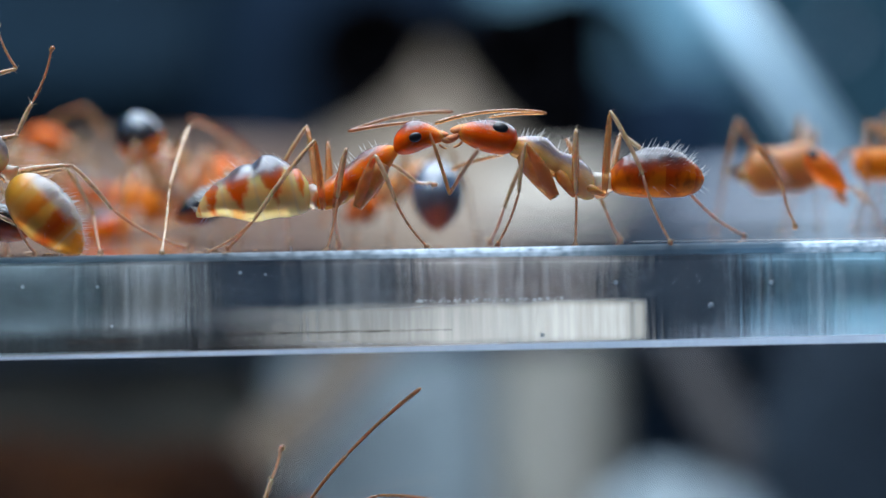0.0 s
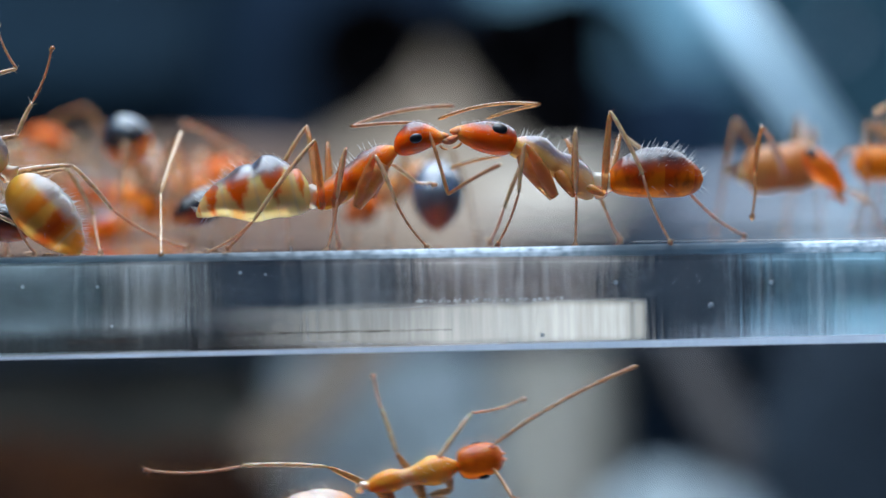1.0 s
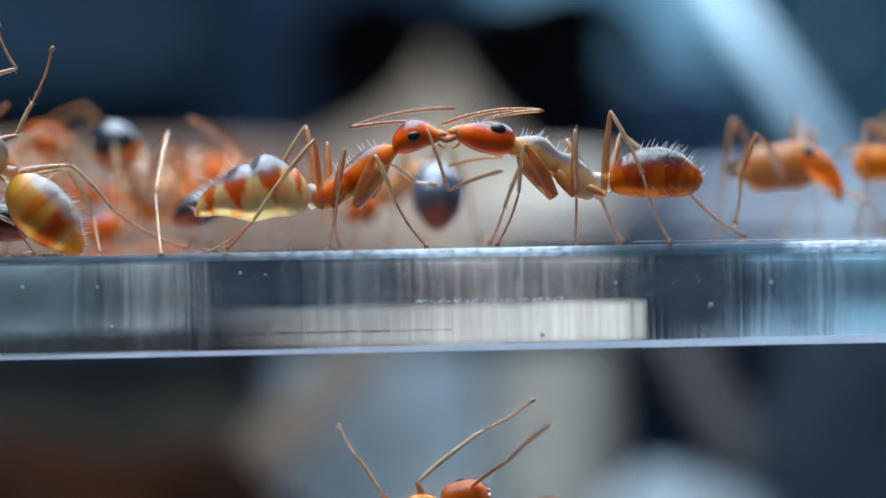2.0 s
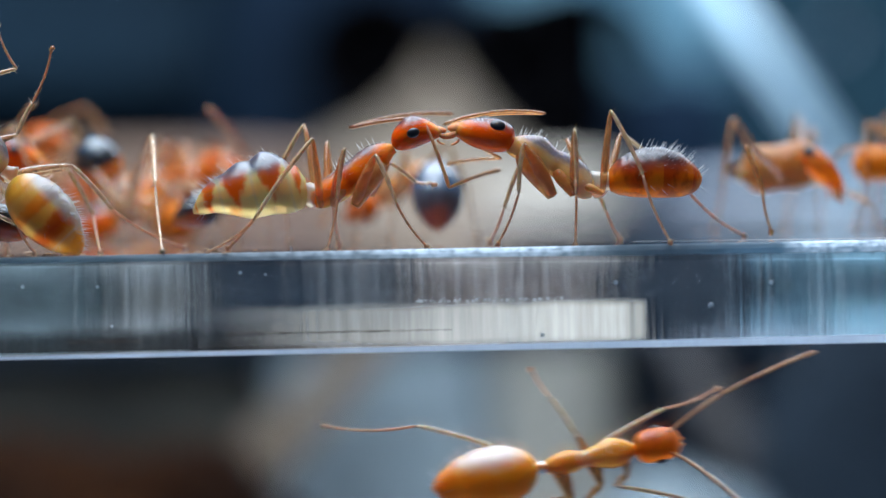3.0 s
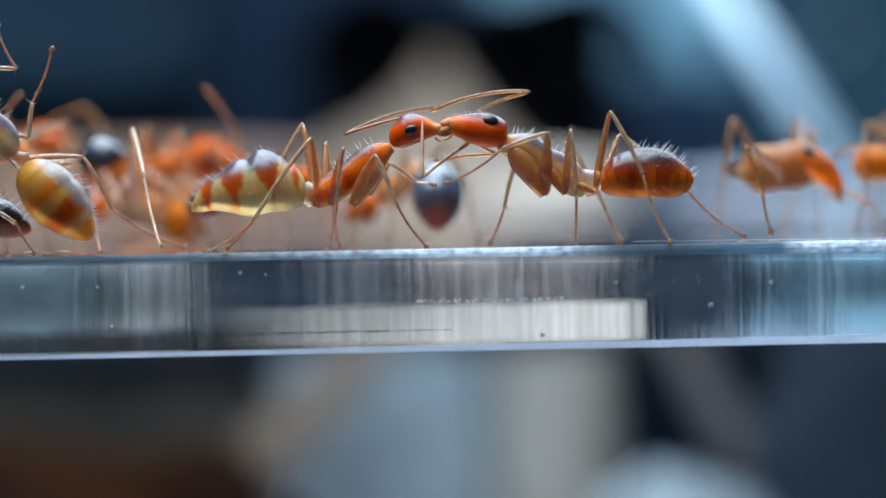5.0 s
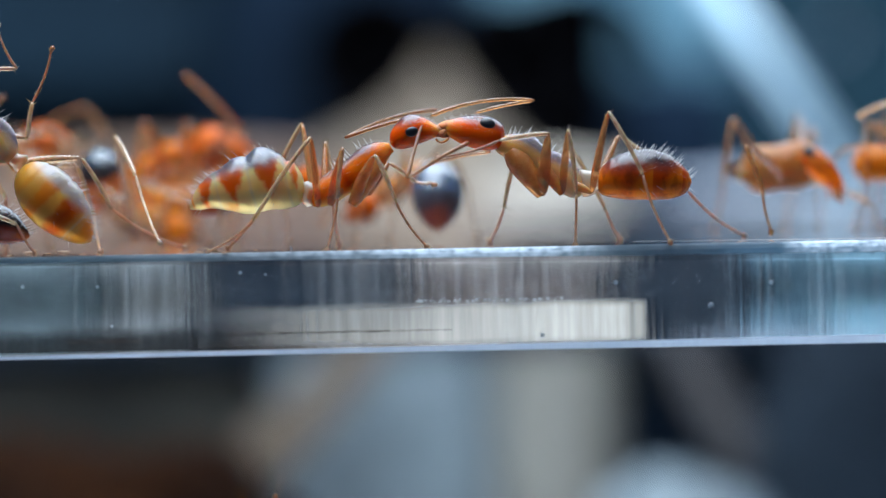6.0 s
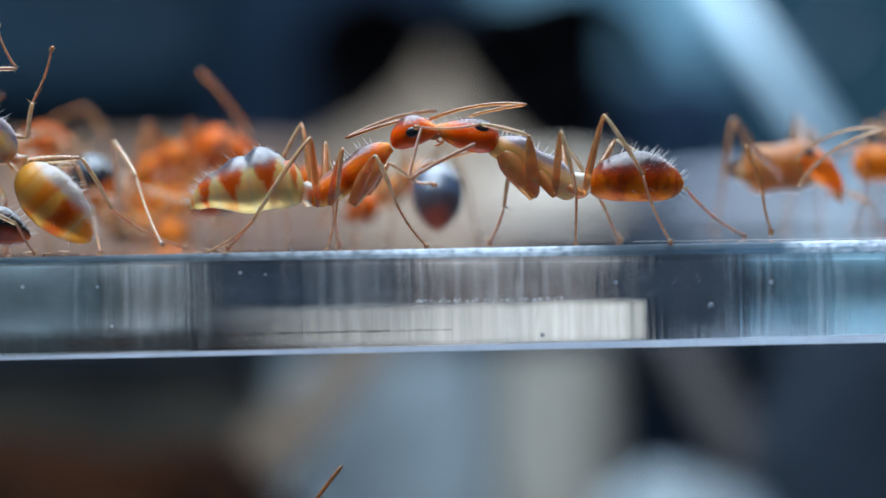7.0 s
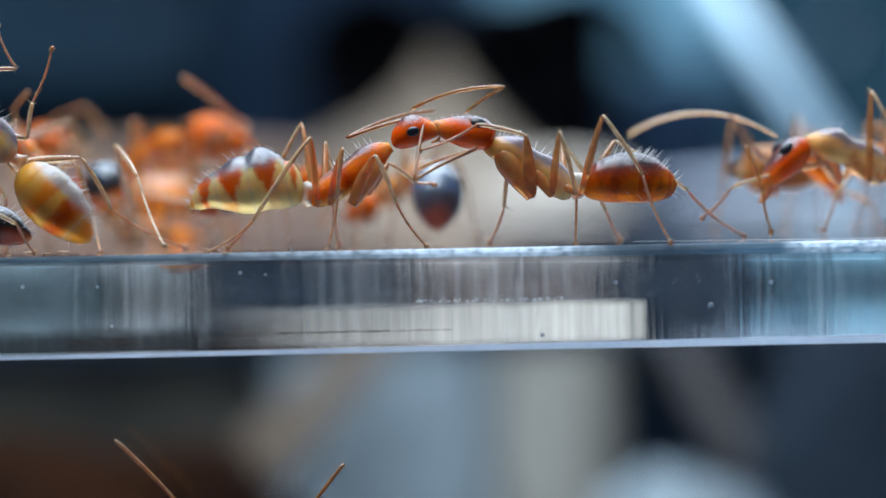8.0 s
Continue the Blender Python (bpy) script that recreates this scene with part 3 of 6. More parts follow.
        v, f = limb(l2, 2.8 * U * stout, 3.0 * U * stout, 3.9 * U * stout, bow, 0, seed=seed + 4 + fi, fuzz=40 if hairs else 0, rings=22)
        fu = part("funiculus", mesh_of("funiculus", v, f, fm), hp, bone(e, tip))
        if moves or len(rows) > 1:
            ks, kf = [], []
            for t in steps:
                wh = head_to(t) @ REST[hp]
                n = ease([(r[0], *r[1:]) for r in rows], t)
                bb = head_to(t) @ b
                if len(rows) == 1:
                    ee, tt = head_to(t) @ e, head_to(t) @ tip
                elif hang:
                    ee = reach(bb, n[1], l1, 1)
                    tt = reach(ee, n[2], l2, 1)
                else:
                    ee = reach(bb, n[1], l1)
                    tt = reach(ee, n[2], l2)
                ks.append((t, wh.inverted() @ bone(bb, ee)))
                kf.append((t, wh.inverted() @ bone(ee, tt)))
            MOVING.extend(((sc, ks), (fu, kf)))
    return thing


REST_SIDE = Vector((0, -1, 0))


def leg(hip, knee, ankle, tip, root, side, d=(1.0, 0.5, 0.4), air=False, girth=1.0):
    """One standing leg: places across and down, depths of hip, knee, ankle; the tip stands on the shelf."""
    end = at(tip[0], tip[1], d[2]) if air else foot(*tip, d[2] + 1.0)
    return ([(0, at(*hip, d[0]), at(*knee, d[1]), at(*ankle, d[2]), end)], root, side, girth)


def far(h, w, d=1.0):
    return at(h, w, d * GAIN)


def leg_far(hip, knee, ankle, tip, root, side, d=(1.0, 0.5, 0.4), air=False, girth=1.0):
    return leg(hip, knee, ankle, tip, root, side, tuple(x * GAIN for x in d), air, girth)


GAIN = 1.45                   # how much deeper the crowd at the back stands


def feeler_far(d, bow, *rows):
    return feeler(tuple(x * GAIN for x in d), bow, *rows)


def feeler(d, bow, *rows):
    """rows: t, then base, elbow, tip, each across and down."""
    return ([(r[0], at(r[1], r[2], d[0]), at(r[3], r[4], d[1]), at(r[5], r[6], d[2])) for r in rows], bow)


# ---- the shelf, the pane below it and the nest behind ----
def along(h):
    return (h + 16) / 1600


SAW_BUNCHES = ((0, 0.25), (190, 0.3), (225, 0.75), (350, 0.85), (380, 0.08), (540, 0.10), (570, 0.6), (720, 0.6), (900, 0.9), (1055, 0.8), (1075, 0.10), (1310, 0.05), (1385, 0.5), (1450, 0.5), (1520, 0.25))
# Bright stretches of the top bevel: lamp reflections painted in matt white.
EDGE_GLINTS = ((0, 0.02), (300, 0.08), (520, 0.35), (680, 0.55), (730, 0.95), (960, 0.95), (1040, 0.40), (1090, 0.05), (1385, 0.08), (1425, 1.0), (1568, 0.9))


def frosted(m, pattern, edges, most, tone, stretches, through_light=False):
    """Matt acrylic mixed over the clear, where the pattern and the stretches along x say: saw streaks, and the bevel's
    painted glints.
    """
    n, l = m.node_tree.nodes, m.node_tree.links
    co, sep, rng = n.new("ShaderNodeTexCoord"), n.new("ShaderNodeSeparateXYZ"), n.new("ShaderNodeMapRange")
    l.new(co.outputs["Object"], sep.inputs[0])
    l.new(sep.outputs["X"], rng.inputs["Value"])
    rng.inputs["From Min"].default_value, rng.inputs["From Max"].default_value = -8 * MM, 8 * MM
    where = ramp(n, [(along(h), grey(k * most)) for h, k in stretches])
    l.new(rng.outputs["Result"], where.inputs["Fac"])
    lines = ramp(n, ((edges[0], grey(0)), (edges[1], grey(1))), "EASE")
    l.new(pattern, lines.inputs["Fac"])
    both = n.new("ShaderNodeMath")
    both.operation = "MULTIPLY"
    l.new(where.outputs["Color"], both.inputs[0])
    l.new(lines.outputs["Color"], both.inputs[1])
    matt = n.new("ShaderNodeBsdfTranslucent" if through_light else "ShaderNodeBsdfDiffuse")
    matt.inputs["Color"].default_value = (*tone, 1)
    mix = n.new("ShaderNodeMixShader")
    l.new(both.outputs[0], mix.inputs["Fac"])
    l.new(n["Principled BSDF"].outputs["BSDF"], mix.inputs[1])
    l.new(matt.outputs["BSDF"], mix.inputs[2])
    l.new(mix.outputs["Shader"], n["Material Output"].inputs["Surface"])


def acrylic(name, saw):
    """Clear acrylic; its sawn edge has upright scratches."""
    m = material(name, (0.93, 0.96, 0.97), 0.03, Transmission_Weight=1.0, IOR=1.49)
    n, l = m.node_tree.nodes, m.node_tree.links
    p = n["Principled BSDF"]
    if saw:
        co = n.new("ShaderNodeTexCoord")
        mp = n.new("ShaderNodeMapping")
        mp.inputs["Scale"].default_value = (1, 0.02, 0.02)
        l.new(co.outputs["Object"], mp.inputs["Vector"])
        hs = []
        for s, fine in ((1700, 3), (6200, 2)):
            tex = n.new("ShaderNodeTexNoise")
            tex.inputs["Scale"].default_value = s
            tex.inputs["Detail"].default_value = fine
            l.new(mp.outputs["Vector"], tex.inputs["Vector"])
            hs.append(tex)
        add = n.new("ShaderNodeMath")
        add.operation = "ADD"
        l.new(hs[0].outputs["Fac"], add.inputs[0])
        l.new(hs[1].outputs["Fac"], add.inputs[1])
        bp = n.new("ShaderNodeBump")
        bp.inputs["Strength"].default_value = 0.22
        bp.inputs["Distance"].default_value = 3e-5
        l.new(add.outputs[0], bp.inputs["Height"])
        l.new(bp.outputs["Normal"], p.inputs["Normal"])
        r = ramp(n, ((0.4, (0.02, 0.02, 0.02)), (0.75, (0.22, 0.22, 0.22))))
        l.new(hs[0].outputs["Fac"], r.inputs["Fac"])
        l.new(r.outputs["Color"], p.inputs["Roughness"])
        frosted(m, hs[1].outputs["Fac"], (0.42, 0.82), 0.19, (0.86, 0.90, 0.92), SAW_BUNCHES, True)
    return m


GROUND = mottled("ground_acrylic_chamfer", (0.50, 0.67, 0.90), (0.68, 0.82, 1.0), 0.75, 1500, 0.5, (1, 0.1, 0.1), Transmission_Weight=0.8)
POLISHED = mottled("half_polished_acrylic_edge", (0.03, 0.09, 0.15), (0.08, 0.19, 0.29), 0.30, 260, 0.3, (1, 0.3, 0.3), 4e-4, Transmission_Weight=0.95, IOR=1.12, Specular_IOR_Level=0.12)


# Paints the lamp's speckled reflection onto the bevel as matt white.
def glinted(m):
    n, l = m.node_tree.nodes, m.node_tree.links
    co, mp, tex = n.new("ShaderNodeTexCoord"), n.new("ShaderNodeMapping"), n.new("ShaderNodeTexNoise")
    mp.inputs["Scale"].default_value = (0.7, 1, 1)
    l.new(co.outputs["Object"], mp.inputs["Vector"])
    l.new(mp.outputs["Vector"], tex.inputs["Vector"])
    tex.inputs["Scale"].default_value = 10500
    tex.inputs["Detail"].default_value = 6
    frosted(m, tex.outputs["Fac"], (0.20, 0.66), 0.90, (0.80, 0.90, 0.98), EDGE_GLINTS)


glinted(POLISHED)


def dust_hazed(name):
    """Clear acrylic under a thin film, part dust, part painted reflection haze: warm tan and then pale grey along the
    shelf.
    """
    m = acrylic(name, False)
    n, l = m.node_tree.nodes, m.node_tree.links
    film = n.new("ShaderNodeBsdfDiffuse")
    co, tex = n.new("ShaderNodeTexCoord"), n.new("ShaderNodeTexNoise")
    tex.inputs["Scale"].default_value = 700
    tex.inputs["Detail"].default_value = 6
    l.new(co.outputs["Object"], tex.inputs["Vector"])
    r = ramp(n, ((0.3, grey(0.07)), (0.75, grey(0.20))))
    l.new(tex.outputs["Fac"], r.inputs["Fac"])
    sep = n.new("ShaderNodeSeparateXYZ")
    l.new(co.outputs["Generated"], sep.inputs[0])
    # Cover and hue along x imitate the tones that the top mirrors.
    thick = ramp(n, ((0.30, grey(1)), (0.50, grey(0.8)), (0.58, grey(0.15)), (0.60, grey(0.25)), (0.64, grey(0.95)), (1, grey(1.0))))
    l.new(sep.outputs["X"], thick.inputs["Fac"])
    hue = ramp(n, ((0.50, (0.42, 0.262, 0.195)), (0.60, (0.66, 0.67, 0.72))))
    l.new(sep.outputs["X"], hue.inputs["Fac"])
    l.new(hue.outputs["Color"], film.inputs["Color"])
    both = n.new("ShaderNodeMath")
    both.operation = "MULTIPLY"
    l.new(r.outputs["Color"], both.inputs[0])
    l.new(thick.outputs["Color"], both.inputs[1])
    mix = n.new("ShaderNodeMixShader")
    l.new(both.outputs[0], mix.inputs["Fac"])
    l.new(n["Principled BSDF"].outputs["BSDF"], mix.inputs[1])
    l.new(film.outputs["BSDF"], mix.inputs[2])
    l.new(mix.outputs["Shader"], n["Material Output"].inputs["Surface"])
    return m


DUST_HAZE = dust_hazed("dust_hazed_acrylic")
ACRYLIC, SAWN = acrylic("clear_acrylic", False), acrylic("sawn_acrylic", True)
THICK = 1.82 * MM
DEEP_Y = 36 * MM


def slab(name, lo, hi, mat, bevel, edge_mat=None, upright=False):
    bm = bmesh.new()
    bmesh.ops.create_cube(bm, size=1)
    c, s = (Vector(lo) + Vector(hi)) / 2, Vector(hi) - Vector(lo)
    bm.transform(Matrix.Translation(c) @ Matrix.Diagonal((*s, 1)))
    if edge_mat:
        rear = [e for e in bm.edges if all(v.co.y > hi[1] - 1e-6 for v in e.verts)]
        bmesh.ops.bevel(bm, geom=rear, offset=0.02 * MM, segments=1, affect="EDGES")
        top_edge = [e for e in bm.edges if all(v.co.y < lo[1] + 1e-6 and v.co.z > hi[2] - 1e-6 for v in e.verts)]
        bmesh.ops.bevel(bm, geom=top_edge, offset=bevel, segments=4, profile=0.5, affect="EDGES")
        low_edge = [e for e in bm.edges if all(v.co.y < lo[1] + 1e-6 and v.co.z < lo[2] + 1e-6 for v in e.verts)]
        bmesh.ops.bevel(bm, geom=low_edge, offset=bevel * 0.46, segments=1, affect="EDGES")
        for v in bm.verts:            # both bevels grow wider along the shelf
            k = 0.975 + 42 * v.co.x
            if v.co.z < lo[2] / 2 and v.co.z > lo[2] + 1e-6:
                v.co.z = lo[2] + (v.co.z - lo[2]) * k
            elif v.co.z > lo[2] / 2 and v.co.z < -1e-6:
                v.co.z *= k
    else:
        bmesh.ops.bevel(bm, geom=[e for e in bm.edges if not upright or abs(e.verts[0].co.z - e.verts[1].co.z) > 1e-5], offset=bevel, segments=3, profile=0.5, affect="EDGES")
    me = bpy.data.meshes.new(name)
    bm.normal_update()
    if edge_mat:
        for f in bm.faces:
            f.material_index = 1 if f.normal.y < -0.95 else 3 if f.normal.y < -0.05 and f.normal.z > 0.05 else 2 if f.normal.y < -0.05 and f.normal.z < -0.05 else 4 if f.normal.z > 0.95 else 0
    bm.to_mesh(me)
    bm.free()
    me.materials.append(mat)
    if edge_mat:
        me.materials.append(edge_mat)
        me.materials.append(GROUND)
        me.materials.append(POLISHED)
        me.materials.append(DUST_HAZE)
    return new(name, me)


shelf = tagged(slab("shelf", (-0.022, 0, -THICK), (0.022, DEEP_Y, 0), ACRYLIC, 0.25 * MM, SAWN),
               "clear acrylic shelf with a sawn, scratched front edge", "shelf", kind="structure")
shelf.visible_shadow = False
REST[shelf] = Matrix()
SPECK = mottled("grey_speck", (0.25, 0.30, 0.34), (0.55, 0.62, 0.68), 0.3, 20000, Transmission_Weight=0.5)
for h, w, r in ((40, 508, 3.5), (172, 508, 3), (425, 483, 3.5), (198, 578, 2.5), (470, 486, 2.5), (1258, 540, 6), (960, 593, 5), (1090, 500, 5), (1365, 500, 5), (515, 439, 3)):
    bm = bmesh.new()
    bmesh.ops.create_icosphere(bm, subdivisions=2, radius=r * 0.75 * U)
    for v in bm.verts:
        v.co *= 1 + 0.35 * noise.noise(v.co * 30000 + Vector((h, w, 0)))
        v.co.y *= 0.5
    me = bpy.data.meshes.new("speck")
    bm.to_mesh(me)
    bm.free()
    me.materials.append(SPECK)
    p = at(h, w, 0) if w > 450 else foot(h, w)
    p.y = p.y - 0.2 * r * U if w > 450 else p.y
    part("speck", me, shelf, Matrix.Translation(p))
# thin films on the sawn edge
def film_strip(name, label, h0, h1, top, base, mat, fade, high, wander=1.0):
    """A thin film between two lines (down at h 0, drop per step across); fade: cover along it, high: cover from its
    foot to its top.
    """
    count = 60
    upper, lower = [], []
    for i in range(count + 1):
        h = h0 + (h1 - h0) * i / count
        upper.append(at(h, top[0] + top[1] * h + wander * noise.noise(Vector((h * 0.02, 5, 0))), 0))
        lower.append(at(h, base[0] + base[1] * h + wander * noise.noise(Vector((h * 0.03, 9, 0))), 0))
    verts, faces = [], []
    for y in (-0.012 * MM, -0.001 * MM):
        for p in upper + lower:
            verts.append((p.x, y, p.z))
    m = count + 1
    for i in range(count):
        faces += [(i, i + 1, m + i + 1, m + i), (2 * m + i, 3 * m + i, 3 * m + i + 1, 2 * m + i + 1), (i, 2 * m + i, 2 * m + i + 1, i + 1), (m + i, m + i + 1, 3 * m + i + 1, 3 * m + i)]
    faces += [(0, m, 3 * m, 2 * m), (count, 2 * m + count, 3 * m + count, m + count)]
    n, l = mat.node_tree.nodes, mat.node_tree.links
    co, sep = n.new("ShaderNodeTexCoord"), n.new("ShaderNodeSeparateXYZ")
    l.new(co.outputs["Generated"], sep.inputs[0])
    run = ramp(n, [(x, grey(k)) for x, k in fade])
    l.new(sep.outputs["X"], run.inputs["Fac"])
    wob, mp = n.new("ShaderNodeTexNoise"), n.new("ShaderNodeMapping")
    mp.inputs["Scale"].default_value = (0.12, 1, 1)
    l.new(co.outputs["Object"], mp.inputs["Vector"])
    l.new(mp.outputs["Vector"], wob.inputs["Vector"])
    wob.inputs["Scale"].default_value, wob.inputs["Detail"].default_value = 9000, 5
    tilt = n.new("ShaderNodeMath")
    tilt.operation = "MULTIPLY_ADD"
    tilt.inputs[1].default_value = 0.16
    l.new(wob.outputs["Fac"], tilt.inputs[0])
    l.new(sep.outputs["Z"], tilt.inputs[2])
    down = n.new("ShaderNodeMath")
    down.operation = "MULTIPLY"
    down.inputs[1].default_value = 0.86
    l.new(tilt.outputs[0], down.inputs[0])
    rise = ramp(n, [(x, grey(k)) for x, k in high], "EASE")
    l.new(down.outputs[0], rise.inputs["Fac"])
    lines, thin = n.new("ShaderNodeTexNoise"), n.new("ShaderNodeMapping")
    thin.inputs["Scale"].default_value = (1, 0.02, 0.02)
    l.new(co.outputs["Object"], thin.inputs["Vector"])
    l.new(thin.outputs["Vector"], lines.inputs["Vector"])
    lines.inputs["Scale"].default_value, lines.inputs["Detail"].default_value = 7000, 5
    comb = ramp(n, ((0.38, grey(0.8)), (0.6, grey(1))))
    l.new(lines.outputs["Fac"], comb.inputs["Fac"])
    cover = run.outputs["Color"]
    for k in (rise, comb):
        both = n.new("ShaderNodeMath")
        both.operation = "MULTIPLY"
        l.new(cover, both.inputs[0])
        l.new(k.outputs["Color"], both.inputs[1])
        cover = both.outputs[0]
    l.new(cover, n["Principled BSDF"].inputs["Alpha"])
    part(name, mesh_of(name, verts, faces, mat, False), shelf, Matrix(), label)


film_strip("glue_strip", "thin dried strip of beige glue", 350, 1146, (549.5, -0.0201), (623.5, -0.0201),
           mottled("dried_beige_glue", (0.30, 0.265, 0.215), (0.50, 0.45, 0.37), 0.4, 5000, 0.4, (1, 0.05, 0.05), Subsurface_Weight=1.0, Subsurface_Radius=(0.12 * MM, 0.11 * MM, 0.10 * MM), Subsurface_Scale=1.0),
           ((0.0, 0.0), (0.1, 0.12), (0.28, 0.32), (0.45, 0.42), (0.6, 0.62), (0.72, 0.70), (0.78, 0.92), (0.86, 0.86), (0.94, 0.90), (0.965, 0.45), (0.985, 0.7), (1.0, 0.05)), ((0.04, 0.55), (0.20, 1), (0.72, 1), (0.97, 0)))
# Blackish brown band, densest at its foot, thinning out along the edge.
film_strip("dark_band", "blackish brown band along the edge's foot", -60, 470, (578, -0.0201), (627, -0.0201), mottled("black_brown_film", (0.012, 0.009, 0.008), (0.035, 0.024, 0.02), 0.7, 5000, 0.3, (1, 0.05, 0.05)),
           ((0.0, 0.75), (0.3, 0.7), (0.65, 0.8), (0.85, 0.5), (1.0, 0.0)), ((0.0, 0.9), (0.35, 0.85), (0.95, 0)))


def dirt_lines():
    dark = material("brown_dirt", (0.10, 0.05, 0.025), 0.8, Alpha=0.75)
    for h0, h1, w, thick in ((400, 690, 592, 1.6), (120, 250, 607, 1.2), (690, 800, 586, 0.7)):
        v, f = [], []
        for i in range(25):
            p = at(h0 + (h1 - h0) * i / 24, w - 0.0201 * (h1 - h0) * i / 24 + 1.2 * noise.noise(Vector((i * 0.4, w, 0))), 0)
            t = thick * (0.5 + 1.3 * abs(noise.noise(Vector((i * 0.7, w, 4))))) * U
            for y, z in ((-2.6 * U, 0), (-1.4 * U, t), (-1.4 * U, -t)):
                v.append((p.x, y, p.z + z))
            if i:
                k = 3 * i
                for c in range(3):
                    c2 = (c + 1) % 3
                    f.append((k - 3 + c, k - 3 + c2, k + c2, k + c))
        f += [(0, 1, 2), (74, 73, 72)]
        part("dirt_line", mesh_of("dirt_line", v, f, dark), shelf, Matrix(), "thin brown line of dirt")


dirt_lines()


def chips():
    """White chips along the glue's upper rim, and a pale fibre on the shelf's edge."""
    rng = random.Random(21)
    mat = mottled("white_acrylic_chip", (0.70, 0.78, 0.82), (0.88, 0.92, 0.94), 0.5, 20000)
    for i in range(26):
        h = 742 + 250 * (i / 25) ** 1.2 + rng.uniform(-3, 3)
        size = rng.uniform(1.2, 4.5)
        bm = bmesh.new()
        bmesh.ops.create_icosphere(bm, subdivisions=1, radius=1)
        bm.transform(Matrix.Diagonal((size * U, 0.8 * U, rng.uniform(0.8, 1.7) * U, 1)))
        me = bpy.data.meshes.new("chip")
        bm.to_mesh(me)
        bm.free()
        me.materials.append(mat)
        p = at(h, 548.5 - 0.0201 * h + rng.uniform(-1.5, 1.5), 0)
        p.y -= 1.6 * U
        part("chip", me, shelf, Matrix.Translation(p), "tiny white chip of acrylic")
    a, b = foot(1120, 426, 3.0), foot(1600, 419, 3.0)
    v, f = [], []
    for i in range(41):
        q = a.lerp(b, i / 40) - Vector((0, 0, 1.6 * U)) + Vector((0, 6 * U * noise.noise(Vector((i * 0.3, 0, 0))), 0))
        for j in range(5):
            t = 2 * math.pi * j / 5
            v.append((q.x, q.y + 0.28 * U * math.cos(t), q.z + 0.28 * U * math.sin(t)))
        if i:
            for j in range(5):
                f.append((5 * i - 5 + j, 5 * i - 5 + (j + 1) % 5, 5 * i + (j + 1) % 5, 5 * i + j))
    tagged(new("fibre", mesh_of("fibre", v, f, HAIR)), "hair-thin pale fibre lying along the shelf's edge", "fibre")


chips()
CRUMB = mottled("tan_dust_crumb", (0.28, 0.17, 0.10), (0.44, 0.29, 0.18), 0.8, 12000, 0.4)
for h, w, size in ((18, 452, 9), (52, 447, 12), (84, 449, 10), (112, 446, 13), (146, 450, 8), (176, 451, 7), (352, 446, 9), (377, 443, 12), (396, 447, 7), (452, 441, 5), (596, 436, 5), (1092, 417, 8), (1104, 413, 6), (1376, 408, 6), (1236, 409, 5)):
    bm = bmesh.new()
    bmesh.ops.create_icosphere(bm, subdivisions=2, radius=1)
    for v in bm.verts:
        v.co = Vector((v.co.x * size * 0.9, v.co.y * size * 0.7, v.co.z * size * 0.16)) * (U * (1 + 0.5 * noise.noise(v.co * 2.2 + Vector((h, w, 0)))))
    me = bpy.data.meshes.new("crumb")
    bm.to_mesh(me)
    bm.free()
    me.polygons.foreach_set("use_smooth", [True] * len(me.polygons))
    me.materials.append(CRUMB)
    p = foot(h, w)
    p.z = 0.1 * size * U
    crumb = tagged(new("crumb", me), "small tan crumb of dust lying on the clear shelf", "crumb", "crumbs on the shelf")
    crumb.matrix_basis = Matrix.Translation(p)
PANE_Y = 1.9 * MM
pane = tagged(slab("pane_lower", (-0.022, PANE_Y, -0.02), (0.030, PANE_Y + 0.8 * MM, -THICK - 0.02 * MM), ACRYLIC, 0.05 * MM),
              "clear acrylic pane standing below the shelf", "pane", kind="structure")
pane.visible_shadow = False

WALL = mottled("dusky_blue_wall", (0.012, 0.027, 0.052), (0.025, 0.064, 0.125), 0.7, 60, Specular_IOR_Level=0.2)
PLASTER = mottled("beige_plaster", (0.185, 0.14, 0.098), (0.265, 0.205, 0.15), 0.85, 300, 0.4)
STONE = mottled("blue_grey_stone", (0.155, 0.185, 0.198), (0.235, 0.265, 0.28), 0.8, 150, 0.3)
RUBBER = mottled("black_rubber", (0.002, 0.002, 0.003), (0.006, 0.006, 0.008), 0.85, 400, Specular_IOR_Level=0.08)
TUBE = mottled("milky_blue_plastic", (0.43, 0.63, 0.74), (0.57, 0.77, 0.87), 0.3, 120)
BLUE = mottled("steel_blue_plastic", (0.16, 0.38, 0.52), (0.42, 0.76, 0.92), 0.6, 150, Specular_IOR_Level=0.15)
DUSK = mottled("slate_blue_plastic", (0.0030, 0.0085, 0.0165), (0.0125, 0.036, 0.058), 0.6, 110, Specular_IOR_Level=0.12)
TEAL = mottled("teal_plastic", (0.011, 0.033, 0.047), (0.034, 0.096, 0.134), 0.6, 120, Specular_IOR_Level=0.12)
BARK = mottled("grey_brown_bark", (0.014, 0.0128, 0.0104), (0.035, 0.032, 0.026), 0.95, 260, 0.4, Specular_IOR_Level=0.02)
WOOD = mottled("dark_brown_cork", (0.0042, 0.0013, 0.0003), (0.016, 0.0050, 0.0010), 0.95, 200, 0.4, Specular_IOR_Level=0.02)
WHITE = mottled("pale_pebble", (0.45, 0.51, 0.60), (0.60, 0.66, 0.75), 0.5, 250)
FLOOR_Z = -16 * MM

